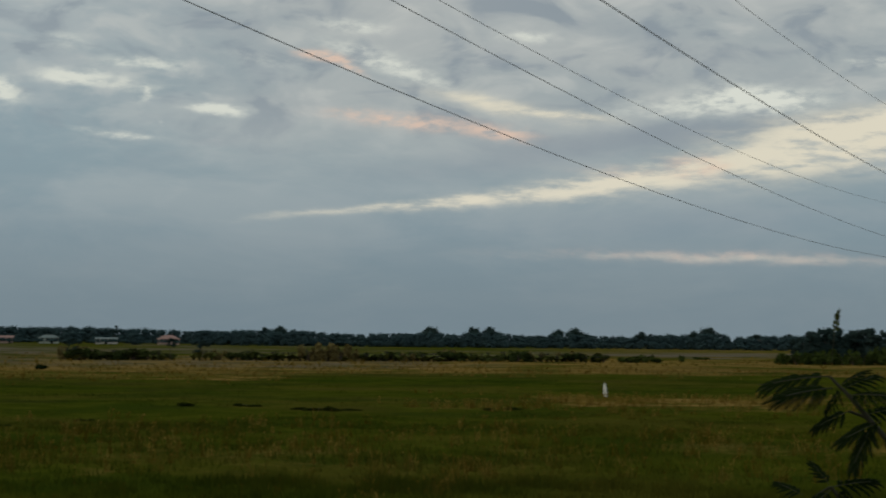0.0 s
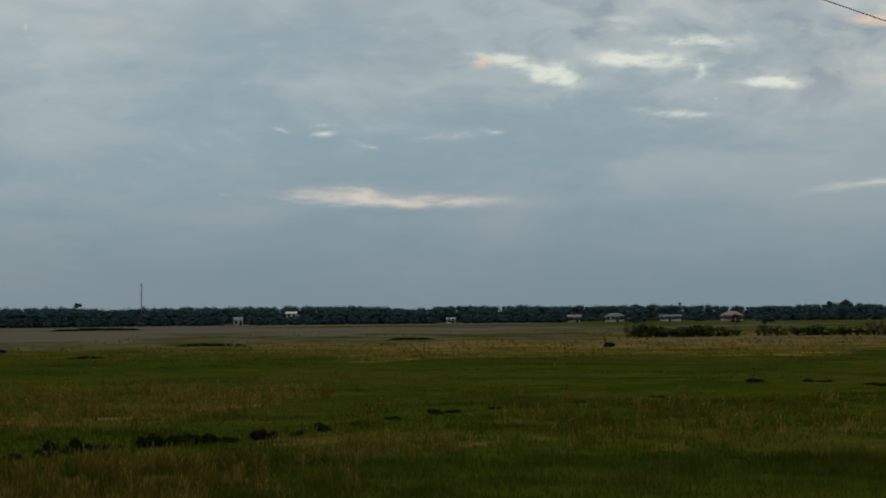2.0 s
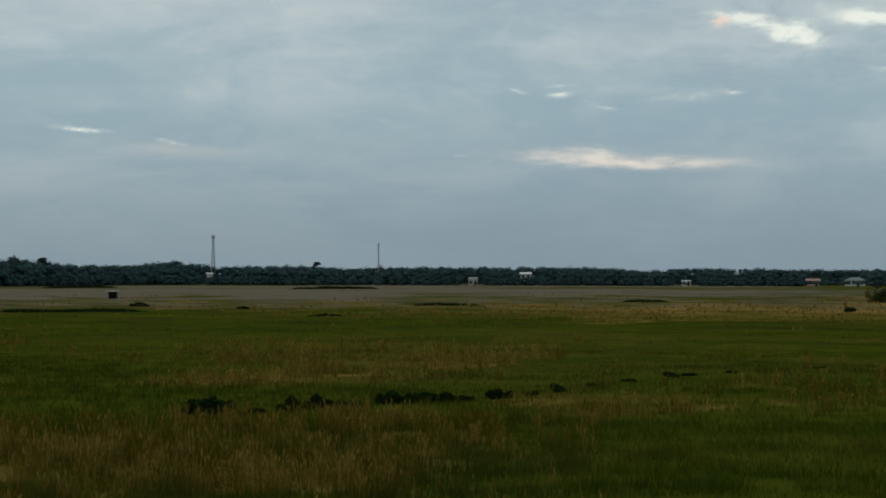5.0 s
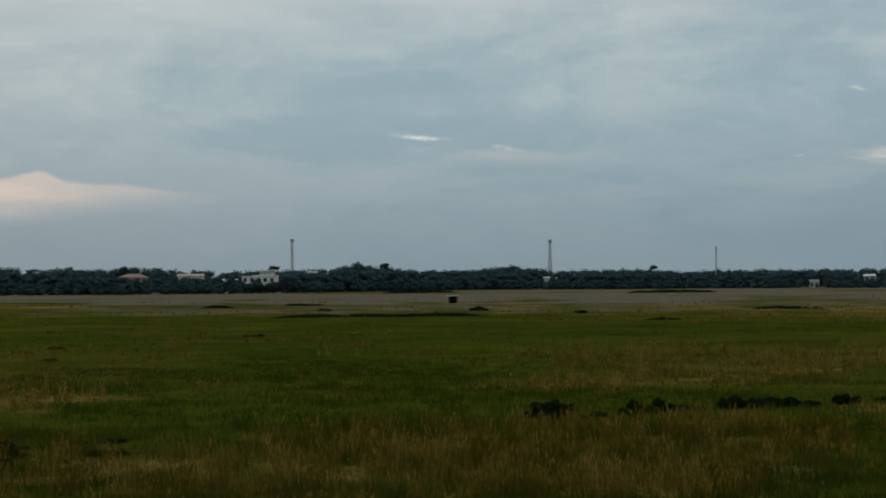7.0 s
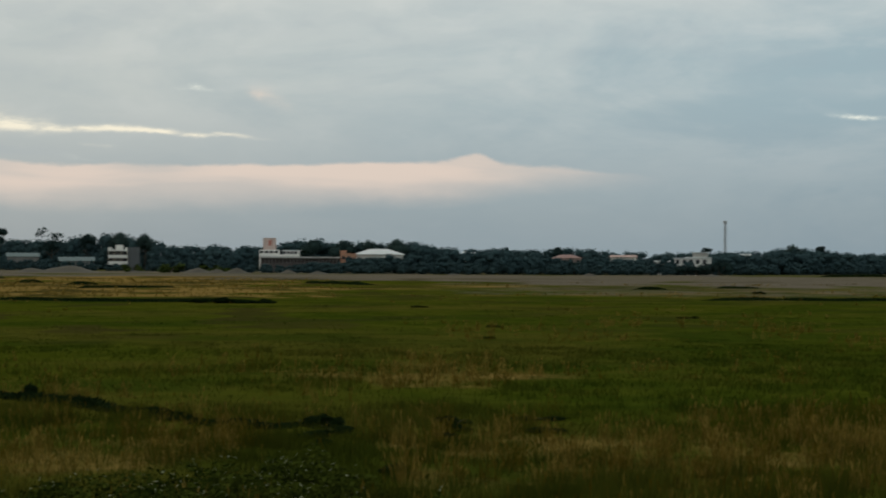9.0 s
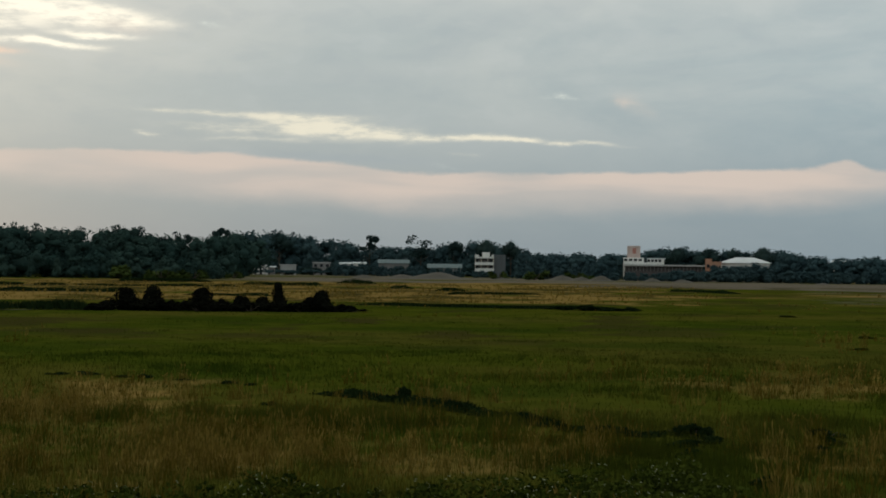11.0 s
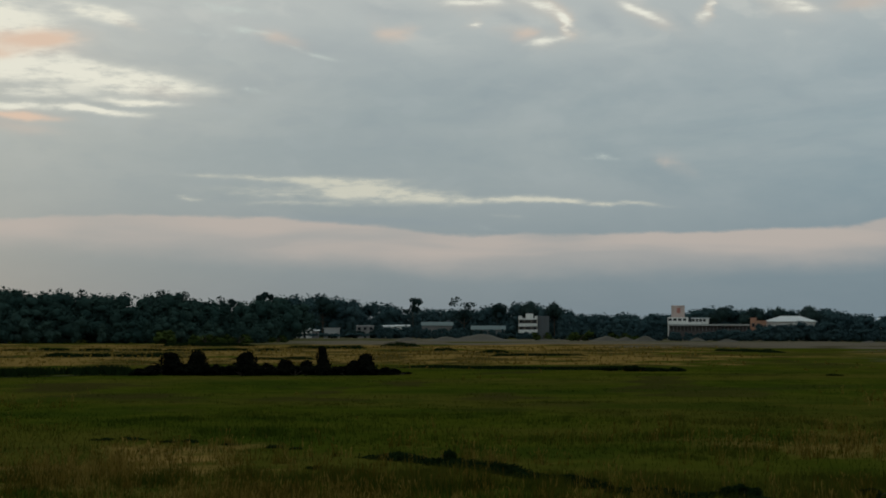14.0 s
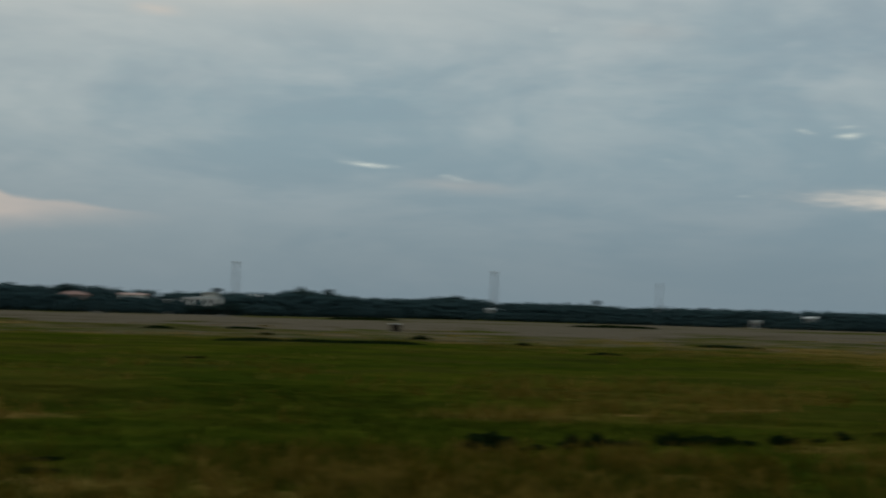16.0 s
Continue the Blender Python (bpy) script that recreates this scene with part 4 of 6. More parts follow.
# skyline of the wood: heading and the height of its tops over eye level in degrees
SKYLINE_EAST = [(-20, 0.30), (-10.6, 0.27), (-9.8, 0.20), (-9.3, 0.26), (-8.8, 0.40), (-8.2, 0.26), (-6.7, 0.24), (-6.0, 0.17), (-4.9, 0.22), (-4.3, 0.33), (-3.5, 0.23), (-2.6, 0.18), (-1.9, 0.30), (-1.25, 0.36), (-0.8, 0.26), (-0.5, 0.19),
                (0.3, 0.33), (1.0, 0.23), (1.6, 0.21), (3.4, 0.20), (5.0, 0.30), (5.9, 0.33), (7.2, 0.26), (9.0, 0.27), (11.2, 0.33), (13.0, 0.32), (15.8, 0.35), (18.0, 0.38), (19.6, 0.29), (20.7, 0.37), (21.6, 0.41), (24.4, 0.40), (28.5, 0.41)]
SKYLINE_WEST = [(29.3, 0.36), (32.2, 0.48), (33.6, 0.40), (35.2, 0.58), (36.6, 0.46), (39.0, 0.50), (40.3, 0.70), (41.4, 0.52), (44.3, 0.50), (47.8, 0.62), (48.9, 0.50), (50.1, 0.64), (51.2, 0.53),
           (53.3, 0.82), (53.9, 0.72), (54.9, 0.84), (56.5, 0.86), (57.4, 0.74), (60.0, 0.62), (61.0, 0.74), (61.9, 0.92), (62.6, 1.0), (63.6, 0.86), (66.2, 0.70), (67.4, 1.05), (68.7, 1.14), (69.6, 1.24),
           (71.0, 1.34), (72.4, 0.90), (73.3, 1.16), (74.6, 1.30), (77, 1.42), (80, 1.5), (84, 1.5)]
EDGE = [(-20, 680), (0, 690), (12, 705), (24, 745), (36, 780), (40, 640), (44, 568), (50, 545), (58, 575), (63, 680), (70, 745), (71.5, 440), (84, 420)]


def z_over(d, e):
    return EYE_H + d * math.tan(radians(e))


def skyline(az):
    line = SKYLINE_EAST + SKYLINE_WEST
    return float(np.interp(az, [a for a, _ in line], [e for _, e in line]))


def wood_edge(az):
    return float(np.interp(az, [a for a, _ in EDGE], [e for _, e in EDGE]))


# headings kept open in the front of the wood, where buildings look out: from, to, highest sight line left free
OPEN = [(25.1, 25.6, -0.10), (23.3, 23.9, 0.10), (8.5, 9.5, -0.07), (12.5, 13.3, -0.05), (10.5, 11.6, -0.05), (13.9, 14.4, -0.04), (18.1, 18.5, -0.1),
        (61.9, 63.1, 0.02), (56.7, 58.0, 0.04), (55.3, 56.7, 0.14), (54.3, 55.3, 0.33), (53.0, 54.6, 0.40), (47.2, 48.2, 0.32), (45.4, 46.4, 0.34), (43.1, 44.25, 0.26),
        (68.0, 70.2, -0.03), (66.7, 67.5, 0.22), (65.0, 66.2, 0.17), (63.2, 64.4, 0.12), (33.8, 34.3, 0.12)]


def make_wood(first, last, mat, label):
    """A belt of trees at the far side of the field, between two headings."""
    vs, fs, tones, count = [], [], [], 0
    temps = [crown_of("belt", 1200, 0.048) for _ in range(7)] + [crown_of("spire", 800, 0.040) for _ in range(4)]
    low = [crown_of("dome", 90, 0.14) for _ in range(3)]
    for row, (back, step_m, share) in enumerate(((150, 4.7, 1.0), (128, 8.0, 0.94), (15, 5.0, 0.93), (6, 4.8, 0.76), (-4, 4.6, 0.46))):
        az = first
        while az < last:
            d = wood_edge(az) + back + rng.uniform(-4, 4)
            top = EYE_H + d * math.tan(radians(skyline(az) + 0.03))
            bumps = value_noise(np.array(az * 0.9), np.array(row * 9.7)) + 0.6 * value_noise(np.array(az * 2.7), np.array(row * 5.1))
            # the belt is even far off and ragged where it comes close
            rough = float(np.interp(az, [20, 60], [0.5, 1.0]))
            h = top * share * (1 + rough * rng.uniform(-0.11, 0.05)) * (0.99 + 0.12 * rough * (float(bumps) - 0.8))
            for a0, a1, e in OPEN:
                if a0 - 0.3 < az < a1 + 0.3 and row > 1:
                    h = min(h, max(0.5, EYE_H + d * math.tan(radians(e))) * rng.uniform(0.75, 1.0))
            slim = rng.random() < (0.38 if az > 60 else 0.22) and row > 0
            v, f = temps[7 + rng.integers(4) if slim else rng.integers(7)] if h > 2.6 else low[rng.integers(3)]
            s = h * (rng.uniform(1.0, 1.6) if az > 60 else rng.uniform(1.3, 2.1)) if h > 2.6 else max(h, 1.2) * rng.uniform(1.3, 2.0)
            t = rng.uniform(0, 2 * math.pi)
            m = np.array([[math.cos(t), -math.sin(t), 0], [math.sin(t), math.cos(t), 0], [0, 0, 1.0]])
            p = at(az, d)
            vs.append((v @ m.T) * np.array([s, s, h]) + np.array([p.x, p.y, -0.06 * h]))
            fs.append(f + count)
            tones.append(np.full(len(v), rng.uniform(0, 1) * (0.75 if row < 2 else 0.55 if row < 4 else 1.0)))
            count += len(v)
            az += math.degrees(step_m / d) * rng.uniform(0.6, 1.4)
    me = mesh_of("wood", np.vstack(vs), np.vstack(fs), mat)
    me.attributes.new("tone", "FLOAT", "POINT").data.foreach_set("value", np.concatenate(tones).astype(np.float32))
    tagged(new("wood", me), label, "wood", kind="stuff")


make_wood(-19.5, 70.6, MAT_WOOD_HAZY, "dense dark green belt of trees along the far side of the field")
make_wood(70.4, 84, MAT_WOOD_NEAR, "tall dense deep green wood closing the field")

# single trees that stand out of the belt: kind, heading, top over eye level, width factor
TREES_EAST = [
    ("dome", -8.8, 0.50, 0.85), ("dome", -8.3, 0.36, 0.9), ("dome", -4.4, 0.44, 0.9), ("dome", -3.9, 0.38, 0.9), ("dome", -1.0, 0.44, 0.8), ("dome", -1.6, 0.45, 0.8), ("dome", 0.40, 0.45, 0.85), ("dome", 5.4, 0.42, 0.7), ("dome", -6.6, 0.34, 0.8), ("round", 5.9, 0.37, 0.9),
    ("thin", -7.0, 0.27, 1.0), ("thin", -11.3, 0.30, 1.0), ("round", -10.3, 0.28, 1.0), ("flat", 30.6, 0.55, 0.5), ("dome", 35.2, 0.58, 0.85), ("dome", 40.4, 0.70, 0.9), ("flat", 39.4, 0.66, 0.6),
]
TREES_WEST = [
    ("flat", 43.2, 0.60, 0.6), ("round", 48.0, 0.61, 0.8), ("dome", 56.2, 0.80, 0.9), ("dome", 54.4, 0.78, 0.9), ("dome", 53.4, 0.83, 0.7), ("dome", 55.2, 0.78, 0.9),
    ("flat", 66.4, 1.11, 0.62), ("thin", 64.7, 1.17, 1.0), ("round", 63.6, 0.93, 0.7), ("dome", 62.5, 1.01, 0.6), ("dome", 61.7, 0.98, 0.6), ("tall", 71.3, 1.30, 0.7),
    ("dome", 69.4, 1.16, 0.8), ("thin", 75.0, 1.36, 0.8), ("thin", 74.1, 1.34, 0.6), ("thin", 73.0, 1.18, 0.8), ("thin", 77.5, 1.38, 0.8), ("flat", 72.45, 1.06, 0.35), ("thin", 10.8, 0.38, 0.7),
]
for kind, az, e, wf in TREES_EAST + TREES_WEST:
    d = wood_edge(az) + 122
    look_of = {"dome": "broad domed dark green tree", "round": "round-crowned dark green tree", "tall": "slender tall dark green tree",
               "flat": "flat-topped tree with layered dark crown", "thin": "sparse thin-crowned tree with bare limbs"}[kind]
    tree(kind, az, d, EYE_H + d * math.tan(radians(e)), look_of + " in the distant belt", wf, "trees of the far belt")

# dark grove that closes the field beside the camera's first view
for i in range(16):
    az = -11.7 - 0.33 * i
    e = (0.22, 0.46, 0.56, 0.60, 0.56, 0.50, 0.52, 0.58, 0.50, 0.54)[i % 10]
    tree("mass", az, 258 + random.uniform(-3, 3), z_over(258, e), "dense dark tree of a small grove in the field", random.uniform(0.75, 1.0), "trees of the grove")


def shrub_mesh(n, size, blobs, mat):
    return mesh_of("foliage", *joined(leaf_quads(crown_points(n, blobs), size), hearts(blobs, 0.75)), mat)


def low_blobs(n, spread, h):
    return [(rng.uniform(-spread, spread), rng.uniform(-spread, spread) * 0.6, h * rng.uniform(0.15, 0.6), spread * 0.45, spread * 0.4, h * rng.uniform(0.25, 0.42)) for _ in range(n)]


SHRUBS = [shrub_mesh(420, 0.16, low_blobs(5, 0.5, 1.0), MAT_SHRUB) for _ in range(4)]
HEDGE = [shrub_mesh(420, 0.16, low_blobs(6, 0.5, 1.0), MAT_HEDGE) for _ in range(4)]
DRYSHRUBS = [shrub_mesh(260, 0.17, low_blobs(4, 0.5, 1.0), MAT_DRYBUSH) for _ in range(2)]
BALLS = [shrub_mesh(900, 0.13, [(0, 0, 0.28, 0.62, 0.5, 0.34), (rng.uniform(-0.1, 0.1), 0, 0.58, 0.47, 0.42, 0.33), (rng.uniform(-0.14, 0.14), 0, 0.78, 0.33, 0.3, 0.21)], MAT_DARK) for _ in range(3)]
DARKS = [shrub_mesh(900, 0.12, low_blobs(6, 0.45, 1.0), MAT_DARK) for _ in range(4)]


def stems_mesh(name="woody_base"):
    bm = bmesh.new()
    for i in range(5):
        a = 2 * math.pi * i / 5
        bar(bm, (0, 0, -0.05), (math.cos(a) * 0.3, math.sin(a) * 0.2, 0.55), 0.03, 0.012, 5)
    me = bpy.data.meshes.new(name)
    bm.to_mesh(me)
    bm.free()
    me.materials.append(MAT_BARK)
    return me


STEMS = stems_mesh()


def shrub(meshes, az, d, h, w, label, group="", name="shrub", depth=None):
    root = new(name)
    part("woody_base", STEMS, None, root)
    part("foliage", random.choice(meshes), None, root)
    z = float(ground_height(*[np.array(c) for c in at(az, d)[:2]]))
    root.matrix_world = stand(az, d, z - 0.02, random.choice((0, 180)) + random.uniform(-20, 20)) @ Matrix.Diagonal((w, depth or w, h, 1))
    return tagged(root, label, "shrub", group)


def frond_mesh():
    """Long drooping blades in a rosette, split like banana leaves."""
    vs, fs, c = [], [], 0
    for i in range(11):
        a, reach, rise = rng.uniform(0, 2 * math.pi), rng.uniform(0.35, 0.7), rng.uniform(0.5, 1.0)
        ca, sa = math.cos(a), math.sin(a)
        for s in range(6):
            t0, t1 = s / 6, (s + 0.92) / 6
            w = 0.16 * math.sin(math.pi * min(0.97, 0.12 + t0 * 0.85)) + 0.02
            pts = []
            for t in (t0, t1):
                r, z = reach * t, 0.06 + rise * (1.25 * t - 0.75 * t * t)
                for sgn in (-1, 1):
                    pts.append((ca * r - sa * w * sgn * 0.8, sa * r + ca * w * sgn * 0.8, z - 0.03 * abs(sgn)))
            vs += [pts[0], pts[1], pts[3], pts[2]]
            fs.append((c, c + 1, c + 2, c + 3))
            c += 4
    return mesh_of("leaves", vs, fs, MAT_FROND)


FRONDS = [frond_mesh() for _ in range(4)]


def banana_stem():
    bm = bmesh.new()
    for k in range(3):
        a = k * 2.1
        bar(bm, (math.cos(a) * 0.06, math.sin(a) * 0.06, -0.05), (math.cos(a) * 0.1, math.sin(a) * 0.1, 0.62), 0.05, 0.03, 7)
    me = bpy.data.meshes.new("stem")
    bm.to_mesh(me)
    bm.free()
    me.materials.append(MAT_STEM)
    return me


BSTEM = banana_stem()


def frond_plant(az, d, h, w, label):
    root = new("banana_plant")
    part("stem", BSTEM, None, root)
    part("leaves", random.choice(FRONDS), None, root)
    root.matrix_world = stand(az, d, 0.0, random.uniform(0, 360)) @ Matrix.Diagonal((w, w, h, 1))
    return tagged(root, label, "plant", "plants of the hedgerow")


for i in range(15):
    shrub(SHRUBS, -11.3 - 0.3 * i, 250 + random.uniform(-2, 2), random.uniform(1.8, 3.0), random.uniform(2.2, 3.2), "bushy dark green shrub at the foot of the grove", "shrubs of the grove")

# hedgerow across the field
a = 12.35
while a > -5.5:
    dd = 226 + 1.2 * (12 - a) + random.uniform(-2.5, 2.5)
    pick = random.random()
    if not (8.2 < a < 8.7) and not (7.0 < a < 7.6 and pick < 0.6):
        if pick < 0.5:
            frond_plant(a, dd, random.uniform(1.3, 2.5), random.uniform(1.6, 2.8), "leafy banana-like plant with drooping blades in a hedgerow")
        elif pick < 0.88:
            shrub(HEDGE, a, dd, random.uniform(1.0, 1.9), random.uniform(1.8, 3.2), "bushy green shrub in a hedgerow", "shrubs of the hedgerow")
        else:
            shrub(DRYSHRUBS, a, dd, random.uniform(1.4, 2.2), random.uniform(1.4, 2.4), "yellowing half-dry shrub in a hedgerow", "shrubs of the hedgerow")
    a -= random.uniform(0.10, 0.22)
tree("flat", 8.95, 228, 2.9, "small tree with a flat dark tuft of leaves", 0.55)
tree("round", 7.9, 228, 2.6, "small dark round-crowned tree in the hedgerow", 1.0)
tree("thin", 12.1, 224, 3.0, "small sparse tree at the end of the hedgerow", 0.8)
for az in (4.4, 3.8, 3.4):
    shrub(DRYSHRUBS, az, 232, 3.0, 2.6, "tall pale half-dry shrub in a hedgerow", "shrubs of the hedgerow")
for az, d, h, w in ((-6.2, 250, 1.3, 2.6), (-6.65, 251, 1.7, 2.4), (-7.1, 251, 0.8, 2.0), (-7.9, 262, 1.5, 0.8), (-8.5, 300, 0.6, 2.6)):
    shrub(SHRUBS, az, d, h, w, "single green shrub in the dry pasture", "shrubs in the pasture")

for az, d, h, w in ((59.5, 565, 3.4, 6.0), (59.2, 562, 2.6, 5.0), (72.2, 432, 3.0, 6.0), (73.2, 415, 3.2, 6.0), (74.6, 410, 3.4, 7.0), (62.1, 560, 3.6, 5.0), (70.9, 470, 2.6, 5.0), (60.9, 566, 3.8, 7.0)):
    shrub(SHRUBS, az, d, h, w, "rounded green bush in front of the distant belt", "bushes before the belt")

BELTBUSH = [shrub_mesh(700, 0.10, low_blobs(8, 0.5, 1.0), MAT_TREE) for _ in range(3)]
for az, d, h, w in ((43.05, 566, 4.6, 6.0), (43.45, 566, 3.4, 6.0), (43.85, 566, 3.8, 5.5), (42.7, 566, 5.4, 6.0), (55.6, 640, 3.6, 7.0), (56.2, 640, 2.4, 6.0), (54.9, 628, 5.2, 6.0), (54.3, 634, 5.6, 7.0), (53.6, 634, 5.8, 7.0),
                    (68.3, 742, 4.2, 8.0), (67.6, 742, 5.4, 8.0), (66.9, 760, 5.2, 7.0), (66.2, 760, 4.8, 8.0), (65.3, 752, 4.6, 7.0), (64.3, 742, 4.4, 9.0), (46.1, 566, 5.0, 7.0), (47.5, 560, 5.2, 7.0), (69.2, 760, 2.6, 6.0)):
    shrub(BELTBUSH, az, d, h, w, "dark green bush in front of distant houses", "bushes before the houses", "bush")

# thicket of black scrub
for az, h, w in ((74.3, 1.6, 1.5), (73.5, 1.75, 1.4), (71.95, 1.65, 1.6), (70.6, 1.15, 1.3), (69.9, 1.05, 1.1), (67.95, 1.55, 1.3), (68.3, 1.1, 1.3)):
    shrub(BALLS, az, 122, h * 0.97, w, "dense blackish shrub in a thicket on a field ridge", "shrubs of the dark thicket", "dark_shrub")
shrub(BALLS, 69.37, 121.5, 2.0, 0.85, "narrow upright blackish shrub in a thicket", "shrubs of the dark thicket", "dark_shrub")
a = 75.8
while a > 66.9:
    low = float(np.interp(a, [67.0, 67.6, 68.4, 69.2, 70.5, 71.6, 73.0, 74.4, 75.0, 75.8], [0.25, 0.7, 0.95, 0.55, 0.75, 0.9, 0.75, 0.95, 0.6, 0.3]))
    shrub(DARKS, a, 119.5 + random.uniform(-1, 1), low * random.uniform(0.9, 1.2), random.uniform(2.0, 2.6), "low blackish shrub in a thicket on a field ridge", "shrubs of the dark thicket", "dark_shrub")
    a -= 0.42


def ridge(az0, d0, az1, d1, h, w, label, humps=()):
    """A low field ridge overgrown with dark grass."""
    p0, p1 = at(az0, d0), at(az1, d1)
    length = (p1 - p0).length
    h, w = (h * 0.36, w * 0.7) if d0 > 80 else (h * 0.72, w * 0.42)
    n = int(np.clip(length * (220 if d0 > 80 else 900), 600, 9000))
    t = rng.random(n)
    hh = h * (0.35 + 0.9 * fbm(t * length / 3.0, t * 0 + az0, 31)) * np.clip(np.minimum(t, 1 - t) * 9, 0.15, 1)
    for c, k in humps:
        hh = hh + h * 0.45 * k * np.exp(-((t - c) * length / 1.6) ** 2)
    dirv = (p1 - p0).normalized()
    side = Vector((-dirv.y, dirv.x, 0))
    wob = (fbm(t * length / 5.0, t * 0 + 3.3, 57) - 0.5) * w * 2.2
    off = rng.normal(0, w * 0.35, n)
    x = p0.x + dirv.x * length * t + side.x * (off + wob)
    y = p0.y + dirv.y * length * t + side.y * (off + wob)
    gap = fbm(t * length / (0.9 if d0 < 80 else 3.0), t * 0 + az0 * 3.1, 71, 2) + 0.12 * rng.normal(size=n) > (0.40 if h > 0.12 else 0.52)
    x, y, hh, off, n = x[gap], y[gap], hh[gap], off[gap], int(gap.sum())
    rise = hh * np.exp(-(off / w) ** 2)
    near = d0 < 80
    bh = (0.06 + 0.85 * rise) * rng.uniform(0.6, 1.2, n) if near else 0.10 + rise * rng.uniform(0.7, 1.2, n)
    bw = (0.022 if near else 0.09) * rng.uniform(0.6, 1.4, n)
    ends = np.clip(np.minimum(t[gap], 1 - t[gap]) * length / 1.5, 0.1, 1)
    bh = bh * ends
    z0 = ground_height(x, y) + 0.35 * rise
    ang, lean = rng.uniform(0, 2 * math.pi, n), rng.uniform(0, 0.5, n) * bh
    ex, ey, la = np.cos(ang) * bw, np.sin(ang) * bw, rng.uniform(0, 2 * math.pi, n)
    v = np.stack([np.stack([x - ex, y - ey, z0 - 0.03], 1), np.stack([x + ex, y + ey, z0 - 0.03], 1),
                  np.stack([x + np.cos(la) * lean, y + np.sin(la) * lean, z0 + bh], 1)], 1).reshape(-1, 3)
    if near:
        # leafy weeds heaped on the ridge
        m = int(length * 2000)
        t = rng.random(m)
        hump = fbm(t * length / 1.1, t * 0 + az0 * 1.7, 171, 3)
        env = (0.02 + 0.15 * h + h * 1.1 * np.clip(hump - 0.42, 0, 1) * 2.0) * np.clip(np.minimum(t, 1 - t) * length / 0.8, 0.2, 1)
        env = env * (0.55 + 0.9 * value_noise(t * length / 0.16, t * 0 + az0))
        for c, q in humps:
            env = env + 0.20 * q * np.exp(-((t - c) * length / 0.7) ** 2)
        o = np.clip(rng.normal(0, 0.5, m), -1, 1)
        wob = (fbm(t * length / 5.0, t * 0 + 3.3, 57) - 0.5) * w * 2.2
        lx, ly = p0.x + dirv.x * length * t + side.x * (o * 0.34 + wob), p0.y + dirv.y * length * t + side.y * (o * 0.34 + wob)
        lz = ground_height(lx, ly) + env * np.sqrt(1 - o * o) * rng.random(m) ** 0.6 + np.abs(rng.normal(0, 0.025, m))
        sel = hump + 0.05 * rng.normal(size=m) > (0.44 if h > 0.15 else 0.52)
        lv, lf = leaf_quads(np.stack([lx, ly, lz], 1)[sel], 0.058, 0.2)
        tri = np.arange(3 * n).reshape(-1, 3)
        v, tri = np.vstack([v, lv]), np.vstack([tri, lf + len(v)])
    else:
        tri = np.arange(3 * n).reshape(-1, 3)
    root = new("grass_ridge")
    tagged(part("turf", mesh_of("turf", v, tri, MAT_RANK if 50 < d0 < 80 else MAT_BUND), None, root), kind="stuff")
    # the earth body of the ridge
    k = 40
    s = np.linspace(0, 1, k)
    rows = []
    for u, lift in ((-1.0, -0.06), (-0.45, 0.6), (0.45, 0.6), (1.0, -0.06)):
        wv = (fbm(s * length / 5.0, s * 0 + 3.3, 57) - 0.5) * w * 2.2 + u * w * (0.22 if near else 0.6)
        gx, gy = p0.x + dirv.x * length * s + side.x * wv, p0.y + dirv.y * length * s + side.y * wv
        rows.append(np.stack([gx, gy, ground_height(gx, gy) + (lift * h * 0.22 if lift > 0 else lift) * np.clip(np.minimum(s, 1 - s) * 9, 0.0, 1)], 1))
    vv = np.concatenate(rows) - np.array([0, 0, 0.02])
    ff = [(r * k + i, r * k + i + 1, (r + 1) * k + i + 1, (r + 1) * k + i) for r in range(3) for i in range(k - 1)]
    part("earth", mesh_of("earth", vv, ff, MAT_EARTH, True), None, root)
    return tagged(root, label, "field ridge", "field ridges")


NEAR_RIDGE = "low earth ridge overgrown with dark grass and weeds"
FAR_RIDGE = "low dark overgrown ridge between distant pastures"
ridge(68.0, 41.6, 65.4, 39.4, 0.22, 0.5, NEAR_RIDGE)
ridge(65.6, 39.4, 62.3, 35.7, 0.22, 0.6, NEAR_RIDGE, ((0.06, 0.5),))
ridge(62.5, 35.8, 59.6, 33.2, 0.24, 0.5, NEAR_RIDGE)
ridge(59.6, 33.2, 57.6, 32.0, 0.24, 0.5, NEAR_RIDGE)
ridge(57.4, 32.2, 55.4, 31.8, 0.18, 0.5, NEAR_RIDGE)
ridge(43.4, 153, 36.1, 158, 0.55, 1.6, FAR_RIDGE, ((0.23, 0.9),))
ridge(30.9, 138, 29.6, 138, 0.60, 1.2, FAR_RIDGE)
ridge(57.6, 132, 67.0, 144, 0.42, 1.2, FAR_RIDGE, ((0.05, 0.8), (0.18, 0.6)))
ridge(67.0, 127, 82.0, 122, 0.70, 2.2, FAR_RIDGE)
ridge(75.0, 119, 82.0, 117, 1.3, 2.2, FAR_RIDGE)
ridge(56.4, 272, 54.2, 250, 0.8, 2.0, FAR_RIDGE, ((0.7, 0.6),))
ridge(72.5, 185, 69.5, 182, 0.6, 1.8, FAR_RIDGE)
ridge(80.0, 270, 70.0, 266, 0.7, 2.0, FAR_RIDGE)
ridge(70.7, 300, 67.9, 296, 1.5, 2.6, FAR_RIDGE)
ridge(67.4, 335, 66.2, 330, 2.2, 3.0, FAR_RIDGE, ((0.5, 0.5),))
ridge(65.8, 262, 64.9, 260, 1.2, 2.0, FAR_RIDGE)
